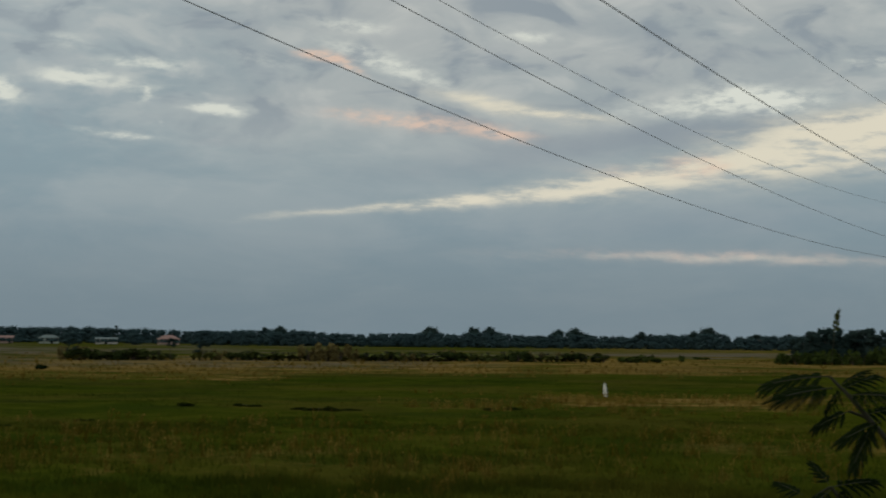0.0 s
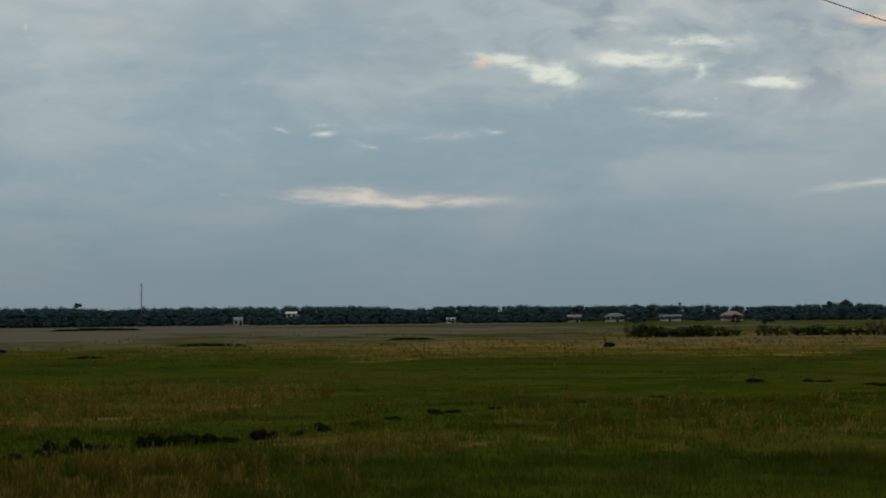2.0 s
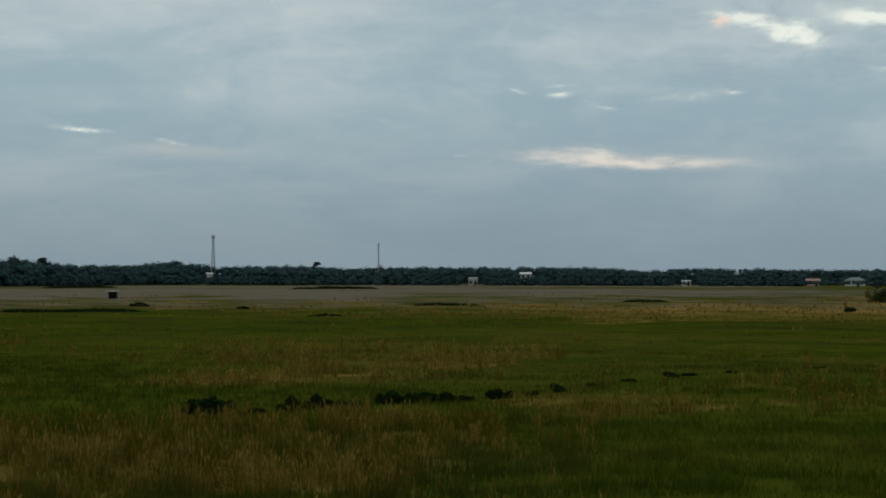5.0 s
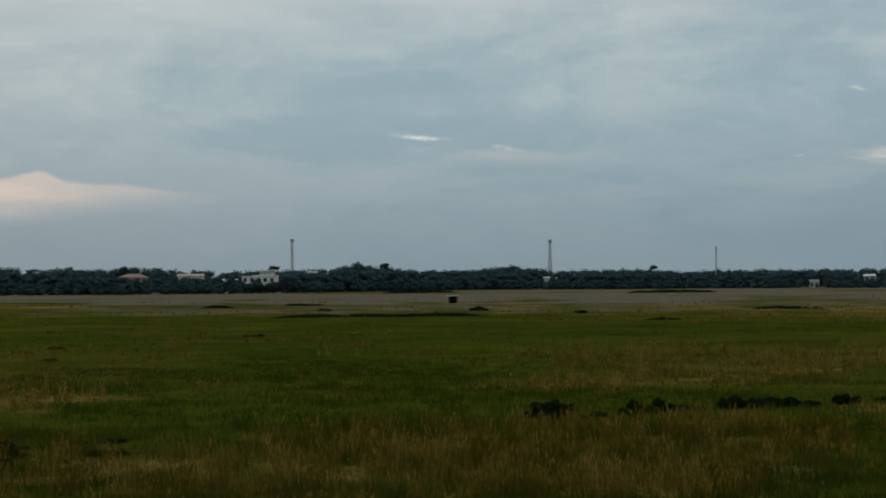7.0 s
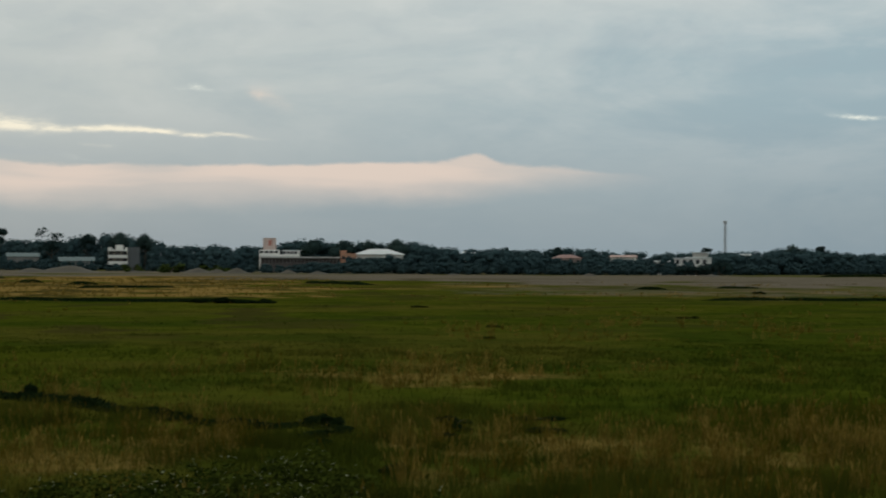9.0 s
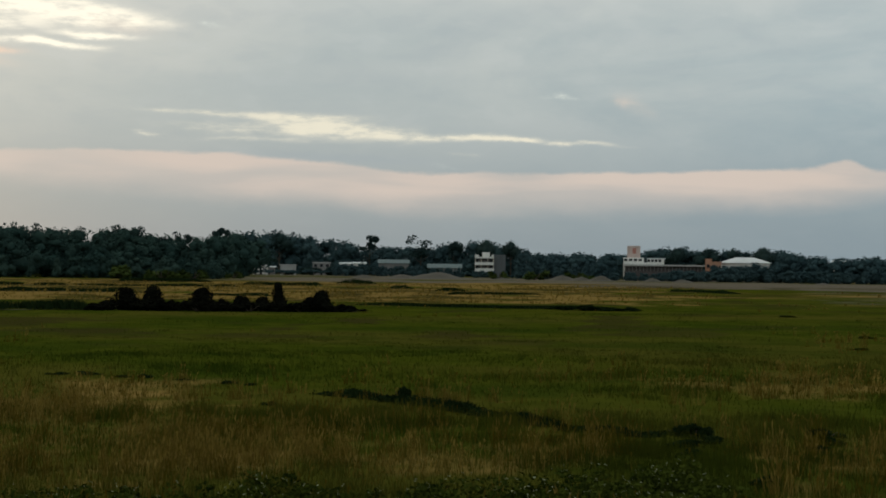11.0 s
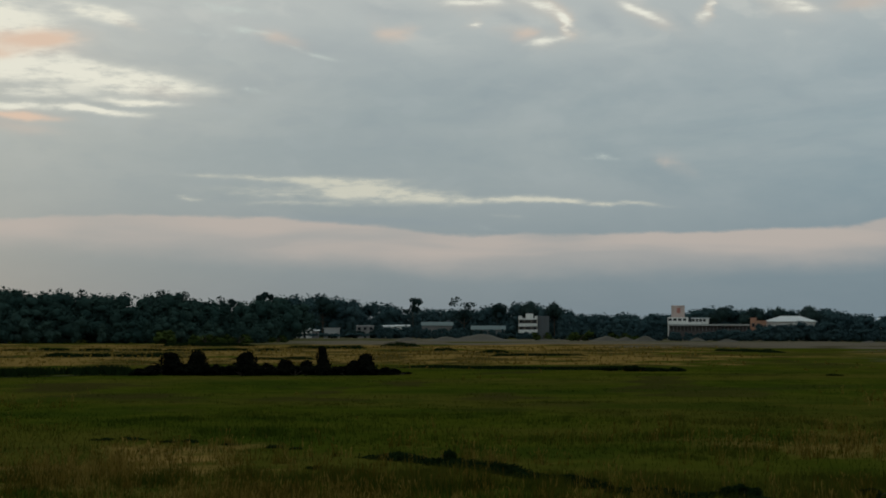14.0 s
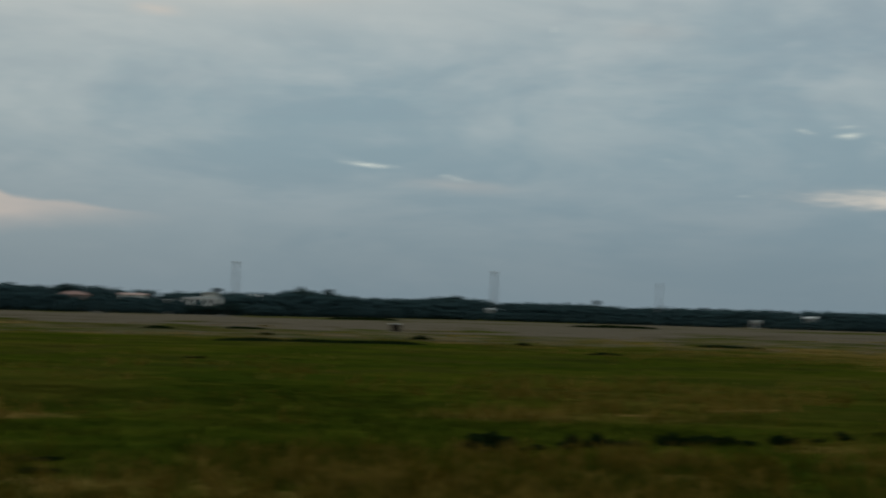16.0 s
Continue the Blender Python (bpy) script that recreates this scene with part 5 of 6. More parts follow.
ridge(64.0, 244, 63.2, 240, 1.0, 2.0, FAR_RIDGE)
ridge(78.6, 205, 74.0, 198, 1.1, 2.0, FAR_RIDGE)
ridge(74.8, 340, 71.5, 345, 1.6, 2.6, FAR_RIDGE)
ridge(64.0, 210, 60.5, 215, 0.6, 1.6, FAR_RIDGE)
ridge(42.9, 236, 41.4, 240, 0.8, 1.8, FAR_RIDGE)
ridge(45.6, 219, 44.4, 220, 0.7, 1.6, FAR_RIDGE)
ridge(27.4, 190, 25.0, 190, 0.75, 1.6, FAR_RIDGE)
ridge(20.5, 225, 18.8, 225, 0.7, 1.6, FAR_RIDGE)
ridge(39.5, 520, 37.0, 540, 1.6, 4.0, FAR_RIDGE)
ridge(31.5, 480, 28.5, 490, 1.6, 4.0, FAR_RIDGE)

LOWSHRUBS = [shrub_mesh(1500, 0.10, [(rng.uniform(-0.25, 0.25), rng.uniform(-0.2, 0.2), 0.34, 0.34, 0.32, 0.36), (rng.uniform(-0.3, 0.3), 0, rng.uniform(0.5, 0.66), 0.24, 0.24, 0.3)] + low_blobs(4, 0.45, 0.9), MAT_BUND) for _ in range(5)]
# uneven rows of weeds along the ridges and single clumps beside them: heading, distance, height, width
ROW_EAST = [(33.85, 38.0, 0.50, 0.80), (34.25, 37.8, 0.46, 0.75), (34.75, 37.7, 0.26, 0.6), (33.3, 38.6, 0.14, 0.6), (32.4, 39.0, 0.18, 0.5), (31.45, 39.4, 0.46, 0.42), (31.15, 39.5, 0.36, 0.45), (30.62, 40.4, 0.44, 0.40), (30.1, 40.8, 0.24, 0.5), (29.3, 41.4, 0.18, 0.6),
            (28.1, 42.0, 0.38, 0.55), (27.5, 42.2, 0.30, 0.5), (26.9, 42.6, 0.34, 0.6), (26.3, 42.8, 0.30, 0.6), (25.7, 43.0, 0.20, 0.5), (24.65, 43.6, 0.34, 0.55), (24.2, 43.8, 0.24, 0.35), (22.6, 46.1, 0.28, 0.45)]
ROW_FAR = [(23.4, 45.0, 0.14, 0.4), (21.4, 48.5, 0.14, 0.4), (20.2, 51.0, 0.12, 0.5), (18.9, 53.6, 0.20, 0.5), (18.3, 54.2, 0.14, 0.6), (17.0, 56, 0.12, 0.5), (14.4, 59.4, 0.16, 0.35), (14.0, 59.6, 0.14, 0.35), (13.05, 160, 0.7, 1.3), (11.6, 63.9, 0.18, 0.6), (8.45, 77, 0.34, 0.8),
           (6.35, 77, 0.26, 0.9), (4.6, 74.5, 0.22, 0.8), (4.1, 73.6, 0.36, 1.0), (3.6, 73.8, 0.26, 0.8), (3.0, 74.2, 0.16, 0.9), (-1.6, 75, 0.18, 0.7), (-2.3, 75.4, 0.24, 0.9)]
ROW_WEST = [(65.3, 38.8, 0.46, 0.42), (64.8, 38.4, 0.24, 0.5), (69.57, 38.0, 0.12, 0.3), (56.3, 32.4, 0.24, 0.5), (55.7, 32.0, 0.30, 0.55), (56.0, 30.2, 0.18, 0.6), (55.3, 31.0, 0.20, 0.5), (55.9, 28.6, 0.20, 0.4), (51.5, 32.8, 0.22, 0.6), (51.3, 31.4, 0.20, 0.4),
            (48.9, 33.6, 0.14, 0.7), (48.4, 33.7, 0.12, 0.6), (51.6, 30.0, 0.16, 0.5), (48.7, 31.2, 0.14, 0.8), (53.4, 25.0, 0.2, 0.4), (62.9, 36.0, 0.18, 0.5), (58.4, 32.0, 0.2, 0.5)]
ROW_PASTURE = [(76.4, 48.6, 0.10, 0.6), (75.5, 48.6, 0.12, 0.7), (74.3, 47.4, 0.10, 0.5), (73.7, 47.2, 0.14, 0.4), (72.3, 46.2, 0.08, 0.5), (70.9, 45.0, 0.12, 0.5), (70.2, 44.4, 0.10, 0.4), (36.3, 187, 0.7, 1.6), (36.6, 187, 0.5, 1.0), (50.3, 71, 0.16, 0.8), (43.8, 100, 0.3, 1.0), (50.2, 84, 0.22, 0.9), (33.0, 170, 0.5, 1.4), (41.5, 190, 0.5, 1.6), (52.7, 120, 0.3, 1.2)]
ROW_END = [(60.4, 134, 0.35, 1.6), (59.9, 132, 0.5, 1.6), (59.2, 131, 0.75, 1.7), (58.8, 131.5, 0.4, 1.6), (58.2, 132, 0.3, 1.6), (57.7, 133, 0.5, 1.2)]
GREENSHRUBS = [shrub_mesh(1200, 0.11, low_blobs(6, 0.5, 0.9), MAT_RANK) for _ in range(3)]
for az, d, h, w in ROW_EAST + ROW_FAR + ROW_WEST + ROW_PASTURE + ROW_END:
    shrub(GREENSHRUBS if 58 < d < 130 else LOWSHRUBS, az, d, h * (0.8 if d > 58 else 1.0), w, "low dark green weed clump on a field ridge" if d < 58 else "low rank green weed clump in the pasture", "weed clumps", "weed_clump")

# leafy weeds with small white flowers at the foot of the bank
def make_weeds():
    px, py = scatter(2100, 44, 82, 18.4, 27.6)
    deg, dist = np.degrees(np.arctan2(-px, py)), np.hypot(px, py)
    edge = 22.1 + 3.2 * (fbm(deg / 3.0, deg * 0 + 2.0, 95, 3) - 0.5) + np.interp(deg, [44, 50, 54, 56, 58, 62, 70], [-6.0, -2.6, 0.4, 2.2, 1.0, 0.4, 0.2])
    keep = (dist < edge + rng.normal(0, 0.35, len(px))) & (fbm(px / 1.3, py / 1.3, 91, 3) > 0.44)
    px, py = px[keep], py[keep]
    m, k = len(px), 85
    tall = rng.uniform(0.16, 0.40, m) * (0.55 + 0.9 * fbm(px / 1.1, py / 1.1, 97, 2))
    tone = np.clip(rng.random(m) * 0.9 * (0.4 + 1.1 * fbm(px / 1.6, py / 1.6, 99, 2)), 0, 1)
    u = rng.random((m, k)) ** 0.8
    spread = (0.05 + 0.17 * np.sin(np.pi * np.clip(u * 0.8 + 0.15, 0, 1)))
    th = rng.uniform(0, 2 * math.pi, (m, k))
    rad = spread * np.sqrt(rng.random((m, k)))
    x, y = px[:, None] + np.cos(th) * rad, py[:, None] + np.sin(th) * rad
    z = ground_height(x, y) + u * tall[:, None]
    v, f = leaf_quads(np.stack([x, y, z], -1).reshape(-1, 3), 0.050, 0.35)
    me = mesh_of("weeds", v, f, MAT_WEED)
    # leaf tone runs paler towards the top of each plant
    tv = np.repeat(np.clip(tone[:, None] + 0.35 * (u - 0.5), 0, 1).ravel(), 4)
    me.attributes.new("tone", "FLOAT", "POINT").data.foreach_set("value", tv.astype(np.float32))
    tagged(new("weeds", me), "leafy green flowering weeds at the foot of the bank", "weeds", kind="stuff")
    n = 5
    fx, fy = np.repeat(px, n) + rng.normal(0, 0.08, m * n), np.repeat(py, n) + rng.normal(0, 0.08, m * n)
    fz = ground_height(fx, fy) + np.repeat(tall, n) * rng.uniform(0.85, 1.15, m * n)
    pick = rng.random(m * n) < 0.24
    c = np.stack([fx, fy, fz], 1)[pick]
    c = np.vstack([c + rng.normal(0, 0.011, c.shape) for _ in range(3)])
    tagged(new("weed_flowers", mesh_of("weed_flowers", *leaf_quads(c, 0.020, 0.7), MAT_FLOWER)), "tiny pale yellowish-white weed flowers", "flowers", kind="stuff")


make_weeds()


# ---------------------------------------------------------------- the near feathery shrub
def feather_leaf():
    """A twice-divided leaf of unit length: paired drooping pinnae, each a comb of small leaflets."""
    vs, fs, c = [], [], 0
    for i in range(6):
        t = (i + 0.9) / 6
        for sgn in (-1, 1):
            base = Vector((0, 0.78 * t, -0.10 * t * t))
            a = radians(50 - 36 * t + random.uniform(-6, 6))
            out = Vector((sgn * math.sin(a), math.cos(a), -0.12))
            L = (0.36 - 0.14 * abs(t - 0.5)) * random.uniform(0.9, 1.08)
            for j in range(16):
                u = (j + 0.6) / 16
                p = base + out * L * u + Vector((0, 0, -0.16 * u * u))
                for s2 in (-1, 1):
                    side = Vector((-out.y * s2, out.x * s2, 0)) * 0.85 + out * 0.5
                    e = p + side * 0.066 * min(1.0, 0.4 + 2.4 * u) * (1.0 - 0.72 * u ** 2.4) + Vector((0, 0, -0.012))
                    w = out * 0.0135
                    vs += [p - w, p + w, e + w * 0.8, e - w * 0.8]
                    fs.append((c, c + 1, c + 2, c + 3))
                    c += 4
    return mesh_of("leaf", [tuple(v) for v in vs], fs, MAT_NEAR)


def rachis():
    bm = bmesh.new()
    for i in range(6):
        t0, t1 = i / 6, (i + 0.9) / 6
        bar(bm, (0, 0.78 * t0, -0.10 * t0 * t0), (0, 0.78 * t1 + 0.01, -0.10 * t1 * t1), 0.010, 0.008, 5)
        for sgn in (-1, 1):
            a = radians(50 - 36 * t1)
            b = Vector((0, 0.78 * t1, -0.10 * t1 * t1))
            bar(bm, b, b + Vector((sgn * math.sin(a), math.cos(a), -0.35)) * 0.26, 0.006, 0.004, 4)
    me = bpy.data.meshes.new("rachis")
    bm.to_mesh(me)
    bm.free()
    me.materials.append(MAT_STEM)
    return me


LEAVES, RACHIS = [feather_leaf() for _ in range(3)], rachis()
feather = new("feathery_shrub")
STANCE = heading(0) * ARM + Vector((0, 0, EYE_H))
foot = STANCE + heading(-18.0) * 4.2
feather.matrix_world = pose(foot.x, foot.y, float(ground_height(np.array(foot.x), np.array(foot.y))), 0, 0, -15.2)
tagged(feather, "dark feathery-leaved shrub with thin stems beside the camera", "shrub")


def feather_at(az, el, d):
    """A place in the shrub's own space, by heading and height from where the turn begins."""
    return feather.matrix_world.inverted() @ (STANCE + heading(az) * d + Vector((0, 0, d * math.tan(radians(el)))))


# heading and height of each leaf's base and tip
FEATHERS = [(-12.69, -1.06, -10.34, -1.16), (-12.78, -1.44, -10.99, -1.59), (-13.08, -1.49, -12.31, -2.31), (-13.29, -2.18, -12.02, -2.73),
          (-14.33, -2.47, -12.9, -3.06), (-12.99, -1.38, -13.76, -0.79), (-13.11, -1.49, -14.32, -0.78), (-13.26, -1.67, -14.85, -1.46),
          (-13.79, -2.3, -15.02, -1.91), (-14.05, -2.65, -13.25, -4.03), (-14.31, -2.92, -15.71, -3.42), (-12.68, -4.55, -12.07, -3.73),
          (-12.77, -4.62, -14.34, -4.21), (-11.82, -4.9, -10.85, -4.38), (-12.71, -4.73, -11.82, -5.42), (-12.89, -4.72, -13.78, -5.45)]
# stems, by heading and height of their joints, from the tip down
STALKS = [[(-12.69, -1.06), (-12.99, -1.38), (-13.29, -1.67), (-13.98, -2.47), (-14.58, -3.18), (-15.36, -4.51), (-16.04, -6.96)], [(-13.29, -2.18), (-13.79, -2.35), (-14.14, -2.65)], [(-12.18, -4.96), (-12.71, -4.62), (-13.24, -5.29), (-14.65, -7.02)]]
stems = []
for n, joints in enumerate(STALKS):
    bm = bmesh.new()
    pts = [feather_at(a, e, 4.1 + 0.05 * n) for a, e in joints]
    if n != 1:
        pts.append(Vector((0.02 * n, 0, -0.05)))
    for i, (p, q) in enumerate(zip(pts, pts[1:])):
        bar(bm, p, q, 0.0028 + 0.0010 * i, 0.0038 + 0.0010 * i, 6)
    stems.append(part("stem", bm, MAT_STEM, feather))
for n, (a0, e0, a1, e1) in enumerate(FEATHERS):
    stem = stems[2 if e0 < -4.5 else 0]
    root_p, tip_p = feather_at(a0, e0, 4.1), feather_at(a1, e1, 4.1 + random.uniform(-0.12, 0.06))
    y = tip_p - root_p
    size = y.length
    y.normalize()
    # the blade's face leans between the sky and the viewer
    z = Vector((random.uniform(-0.25, 0.25), -0.75, random.uniform(0.5, 0.95)))
    x = y.cross(z).normalized()
    z = x.cross(y)
    m = Matrix.Translation(root_p) @ Matrix((x, y, z)).transposed().to_4x4() @ Matrix.Diagonal((size, size, size, 1))
    lf = part("leaf", LEAVES[n % 3], None, stem)
    lf.matrix_local = m
    rc = part("rachis", RACHIS, None, stem)
    rc.matrix_local = m


# tall arching shoot above the grove
def shoot():
    root = new("sapling")
    bm = bmesh.new()
    pts = [Vector((0.9 * t * t, 0, 7.8 * t - 0.1)) for t in (0, 0.2, 0.4, 0.6, 0.8, 0.92, 1.0)]
    pts[-1].x += 0.35
    for p, q in zip(pts, pts[1:]):
        bar(bm, p, q, 0.06, 0.045, 6)
    part("stem", bm, MAT_STEM, root)
    c, n = [], 52
    for i in range(n):
        t = 0.62 + 0.38 * (i / n)
        c.append((0.9 * t * t + random.uniform(-0.45, 0.65) * (1.1 - t) * 2.2, random.uniform(-0.4, 0.4), 7.8 * t + random.uniform(-0.25, 0.1)))
    part("leaves", mesh_of("leaves", *leaf_quads(c, 0.58), MAT_HEDGE), None, root)
    root.matrix_world = stand(-12.75, 246, 0, 0)
    tagged(root, "tall arching light green sapling beside the grove", "sapling")


shoot()

# ---------------------------------------------------------------- overhead wires
LINE_AZ = -24.0
ALONG, ACROSS = heading(LINE_AZ), heading(LINE_AZ + 90)
# offset to the left of the line's heading, and the sagging curve's coefficients
WIRES = [(10.0, 8.51e-4, -7.83e-2, 7.612, 0.010), (10.6, 6.6e-4, -7.89e-2, 9.216, 0.010), (11.2, 9.69e-4, -8.91e-2, 10.015, 0.008),
         (10.0, 4.51e-4, -5.18e-2, 10.268, 0.010), (10.12, 4.45e-4, -5.19e-2, 10.335, 0.009), (10.6, 8.59e-4, -7.88e-2, 13.166, 0.010)]
S0, S1 = -6.0, 92.0
for off, c2, c1, c0, r in WIRES:
    v, f, sides = [], [], 8
    for i in range(81):
        t = S0 + (S1 - S0) * i / 80
        p = ALONG * t + ACROSS * off + Vector((0, 0, c0 - 0.04 + c1 * t + c2 * t * t))
        for k in range(sides):
            a = 2 * math.pi * k / sides
            q = p + ACROSS * (math.cos(a) * r * 0.66) + Vector((0, 0, math.sin(a) * r * 0.66))
            v.append((q.x, q.y, q.z))
            if i:
                b, n = (i - 1) * sides, (k + 1) % sides
                f.append((b + k, b + n, b + sides + n, b + sides + k))
    me = mesh_of("overhead_wire", v, f, MAT_WIRE, True)
    tagged(new("overhead_wire", me), "thin dark sagging overhead power cable", "power cable", "overhead cables")
for s in (S0, S1):
    root = new("utility_pole")
    bm = bmesh.new()
    bar(bm, (0, 0, -0.3), (0, 0, 13.8), 0.17, 0.10, 12)
    part("pole", bm, MAT_CONCRETE, root)
    for off, c2, c1, c0, r in WIRES:
        bm = bmesh.new()
        z = c0 + c1 * s + c2 * s * s
        box(bm, min(0, 10.4 - off) - 0.12, max(0, 10.4 - off) + 0.12, -0.05, 0.05, z - 0.14, z - 0.02, 0.01)
        part("crossarm", bm, MAT_STEEL, root)
    p = ALONG * s + ACROSS * 10.4
    root.matrix_world = pose(p.x, p.y, float(ground_height(np.array(p.x), np.array(p.y))), 0, 0, LINE_AZ)
    tagged(root, "tall concrete utility pole with short crossarms", "utility pole", "utility poles")


# ---------------------------------------------------------------- buildings
def opening(parent, x, z, w, h, y, kind="window"):
    """A recessed window or door: dark pane, frame and sill."""
    bm = bmesh.new()
    for x0, x1, z0, z1 in ((x - w / 2 - 0.08, x - w / 2, z, z + h), (x + w / 2, x + w / 2 + 0.08, z, z + h), (x - w / 2 - 0.08, x + w / 2 + 0.08, z + h, z + h + 0.08)):
        box(bm, x0, x1, y - 0.05, y + 0.04, z0, z1)
    fr = part(kind, bm, MAT_GREY, parent)
    bm = bmesh.new()
    box(bm, x - w / 2, x + w / 2, y - 0.02, y + 0.03, z, z + h)
    part("pane" if kind == "window" else "leaf", bm, MAT_GLASS, fr)
    if kind == "window":
        bm = bmesh.new()
        box(bm, x - w / 2 - 0.12, x + w / 2 + 0.12, y - 0.12, y + 0.04, z - 0.08, z)
        part("sill", bm, MAT_GREY, fr)


def roof_mesh(w, d, z, rise, over, kind):
    bm = bmesh.new()
    x, y = w / 2 + over, d + over
    if kind == "flat":
        box(bm, -x, x, -over, y, z, z + rise, 0.03)
        return bm
    inset = min(d / 2 + over, w * 0.35) if kind == "hip" else 0.0
    my = d / 2
    lo = [bm.verts.new(p) for p in ((-x, -over, z), (x, -over, z), (x, y, z), (-x, y, z))]
    th = [bm.verts.new((v.co.x, v.co.y, z + 0.12)) for v in lo]
    ri = [bm.verts.new((-x + inset, my, z + rise)), bm.verts.new((x - inset, my, z + rise))]
    bm.faces.new(lo[::-1])
    for i in range(4):
        bm.faces.new((lo[i], lo[(i + 1) % 4], th[(i + 1) % 4], th[i]))
    bm.faces.new((th[0], th[1], ri[1], ri[0]))
    bm.faces.new((th[1], th[2], ri[1]))
    bm.faces.new((th[2], th[3], ri[0], ri[1]))
    bm.faces.new((th[3], th[0], ri[0]))
    return bm


def house(az, d, w, depth, wall_h, rise, roof_kind, wall, roof, label, windows=3, name="house", over=0.5, door=True, turn=0.0, storeys=1):
    root = new(name)
    bm = bmesh.new()
    box(bm, -w / 2, w / 2, 0, depth, -0.4, wall_h, 0.02)
    part("wall", bm, wall, root)
    part("roof", roof_mesh(w, depth, wall_h + 0.003, rise, over, roof_kind), roof, root)
    for s in range(storeys):
        z = s * wall_h / storeys
        for i in range(windows):
            x = -w / 2 + w * (i + 0.5) / windows
            if s == 0 and door and i == windows // 2:
                opening(root, x, z + 0.02, 1.0, 2.05, 0, "door")
            else:
                opening(root, x, z + 0.95, min(1.4, w / windows * 0.5), 1.2, 0)
    root.matrix_world = stand(az, d, 0.0, turn)
    return tagged(root, label, "house")


def z_at(d, e):
    return EYE_H + d * math.tan(radians(e))


def width(d, a0, a1):
    return d * math.tan(radians(abs(a1 - a0)))


# houses behind the hedgerow and along the edge of the wood
house(9.0, 735, width(735, 8.65, 9.3), 8, 2.2, 1.8, "hip", MAT_PINK, MAT_TILE, "low pink house with a hipped clay roof", 5, turn=6)
house(11.05, 735, width(735, 10.7, 11.35), 8, 2.0, 0.8, "gable", MAT_PALE, MAT_BLUE, "long whitish house with a pale sheet roof", 5, turn=-5)
house(12.85, 735, width(735, 12.55, 13.15), 7, 2.3, 1.4, "hip", MAT_MINT, MAT_BLUE, "pale green house with a light hipped roof", 4, turn=4)
house(14.2, 735, width(735, 14.0, 14.4), 6, 2.2, 1.0, "gable", MAT_PINK, MAT_TILE, "small weathered pink house", 2)
house(18.3, 770, width(770, 18.15, 18.45), 5, 1.9, 0.5, "gable", MAT_PALE, MAT_SHEET, "small white shed at the wood's edge", 2, "shed", 0.2)
house(25.35, 775, width(775, 25.2, 25.5), 5, z_at(775, 0.0), 0.6, "flat", MAT_PALE, MAT_SHEET, "small square white hut at the wood's edge", 2, "hut", 0.2)
house(23.6, 800, width(800, 23.45, 23.78), 6, z_at(800, 0.15), 0.9, "gable", MAT_PALE, MAT_SHEET, "white two-storey house half hidden by trees", 2, "house", 0.5, True, 0, 2)
house(34.08, 800, 2.6, 3, z_at(800, 0.15), 0.5, "gable", MAT_PALE, MAT_SHEET, "small white equipment hut below a mast", 1, "hut", 0.3)
house(-10.45, 700, 6.0, 6, 2.6, 1.8, "hip", MAT_GREY, MAT_GRAVEL, "small grey-brown house among trees", 3)
house(47.7, 590, width(590, 47.25, 48.1), 8, z_at(590, 0.24), 1.3, "hip", MAT_PINK, MAT_TILE, "two-storey house with a faded pink tiled roof", 4, "house", 0.5, True, 8, 2)
house(45.9, 590, width(590, 45.5, 46.3), 8, z_at(590, 0.28), 0.8, "gable", MAT_WHITE, MAT_PINK, "two-storey house with a pale pink roof", 4, "house", 0.4, True, -4, 2)
house(44.6, 590, 4.5, 5, z_at(590, 0.14), 0.5, "gable", MAT_WHITE, MAT_SHEET, "small white house half hidden by trees", 2)
house(41.9, 640, 3.5, 5, z_at(640, 0.36), 0.6, "gable", MAT_WHITE, MAT_SHEET, "white house roof above the trees", 2, "house", 0.4, True, 0, 2)
house(51.0, 600, 4.0, 6, z_at(590, 0.40), 0.6, "gable", MAT_WHITE, MAT_SHEET, "white house roof above the trees", 3, "house", 0.4, True, 0, 2)
house(54.95, 640, width(640, 54.76, 55.14), 8, z_at(640, 0.34), 0.3, "flat", MAT_ORANGE, MAT_ORANGE, "orange-painted flat-roofed house among trees", 4, "house", 0.15, True, 0, 2)
house(55.18, 648, 2.3, 5, z_at(640, 0.44), 0.3, "flat", MAT_ORANGE, MAT_ORANGE, "narrow orange-painted roof house", 1, "house", 0.1, False, 0, 2)
house(54.0, 650, width(650, 53.2, 54.8), 14, z_at(650, 0.33), 2.2, "hip", MAT_WHITE, MAT_SHEET, "large hall with a broad pale sheet roof", 6, "hall", 0.8, True, 0, 2)
house(70.0, 780, 6.5, 6, 4.0, 0.6, "gable", MAT_WHITE, MAT_SHEET, "low white house with a mast beside it", 3, turn=5)
house(69.75, 785, 6.0, 6, 3.2, 0.6, "gable", MAT_GREY, MAT_SHEET, "low grey house with a pale roof", 3)
house(69.1, 760, 6.8, 7, 4.2, 0.4, "flat", MAT_PALE, MAT_PALE, "pale cement house with a flat roof", 3)
house(68.0, 785, 8.0, 7, 5.4, 0.4, "flat", MAT_GREY, MAT_PALE, "two-storey grey cement house with a flat roof", 3, "house", 0.2, True, 0, 2)
house(67.2, 790, 5.0, 5, 5.2, 0.7, "gable", MAT_WHITE, MAT_SHEET, "small house with a bright sheet roof", 2)
house(66.75, 790, 6.0, 5, 5.4, 0.7, "gable", MAT_WHITE, MAT_SHEET, "small white house with a bright sheet roof", 2)
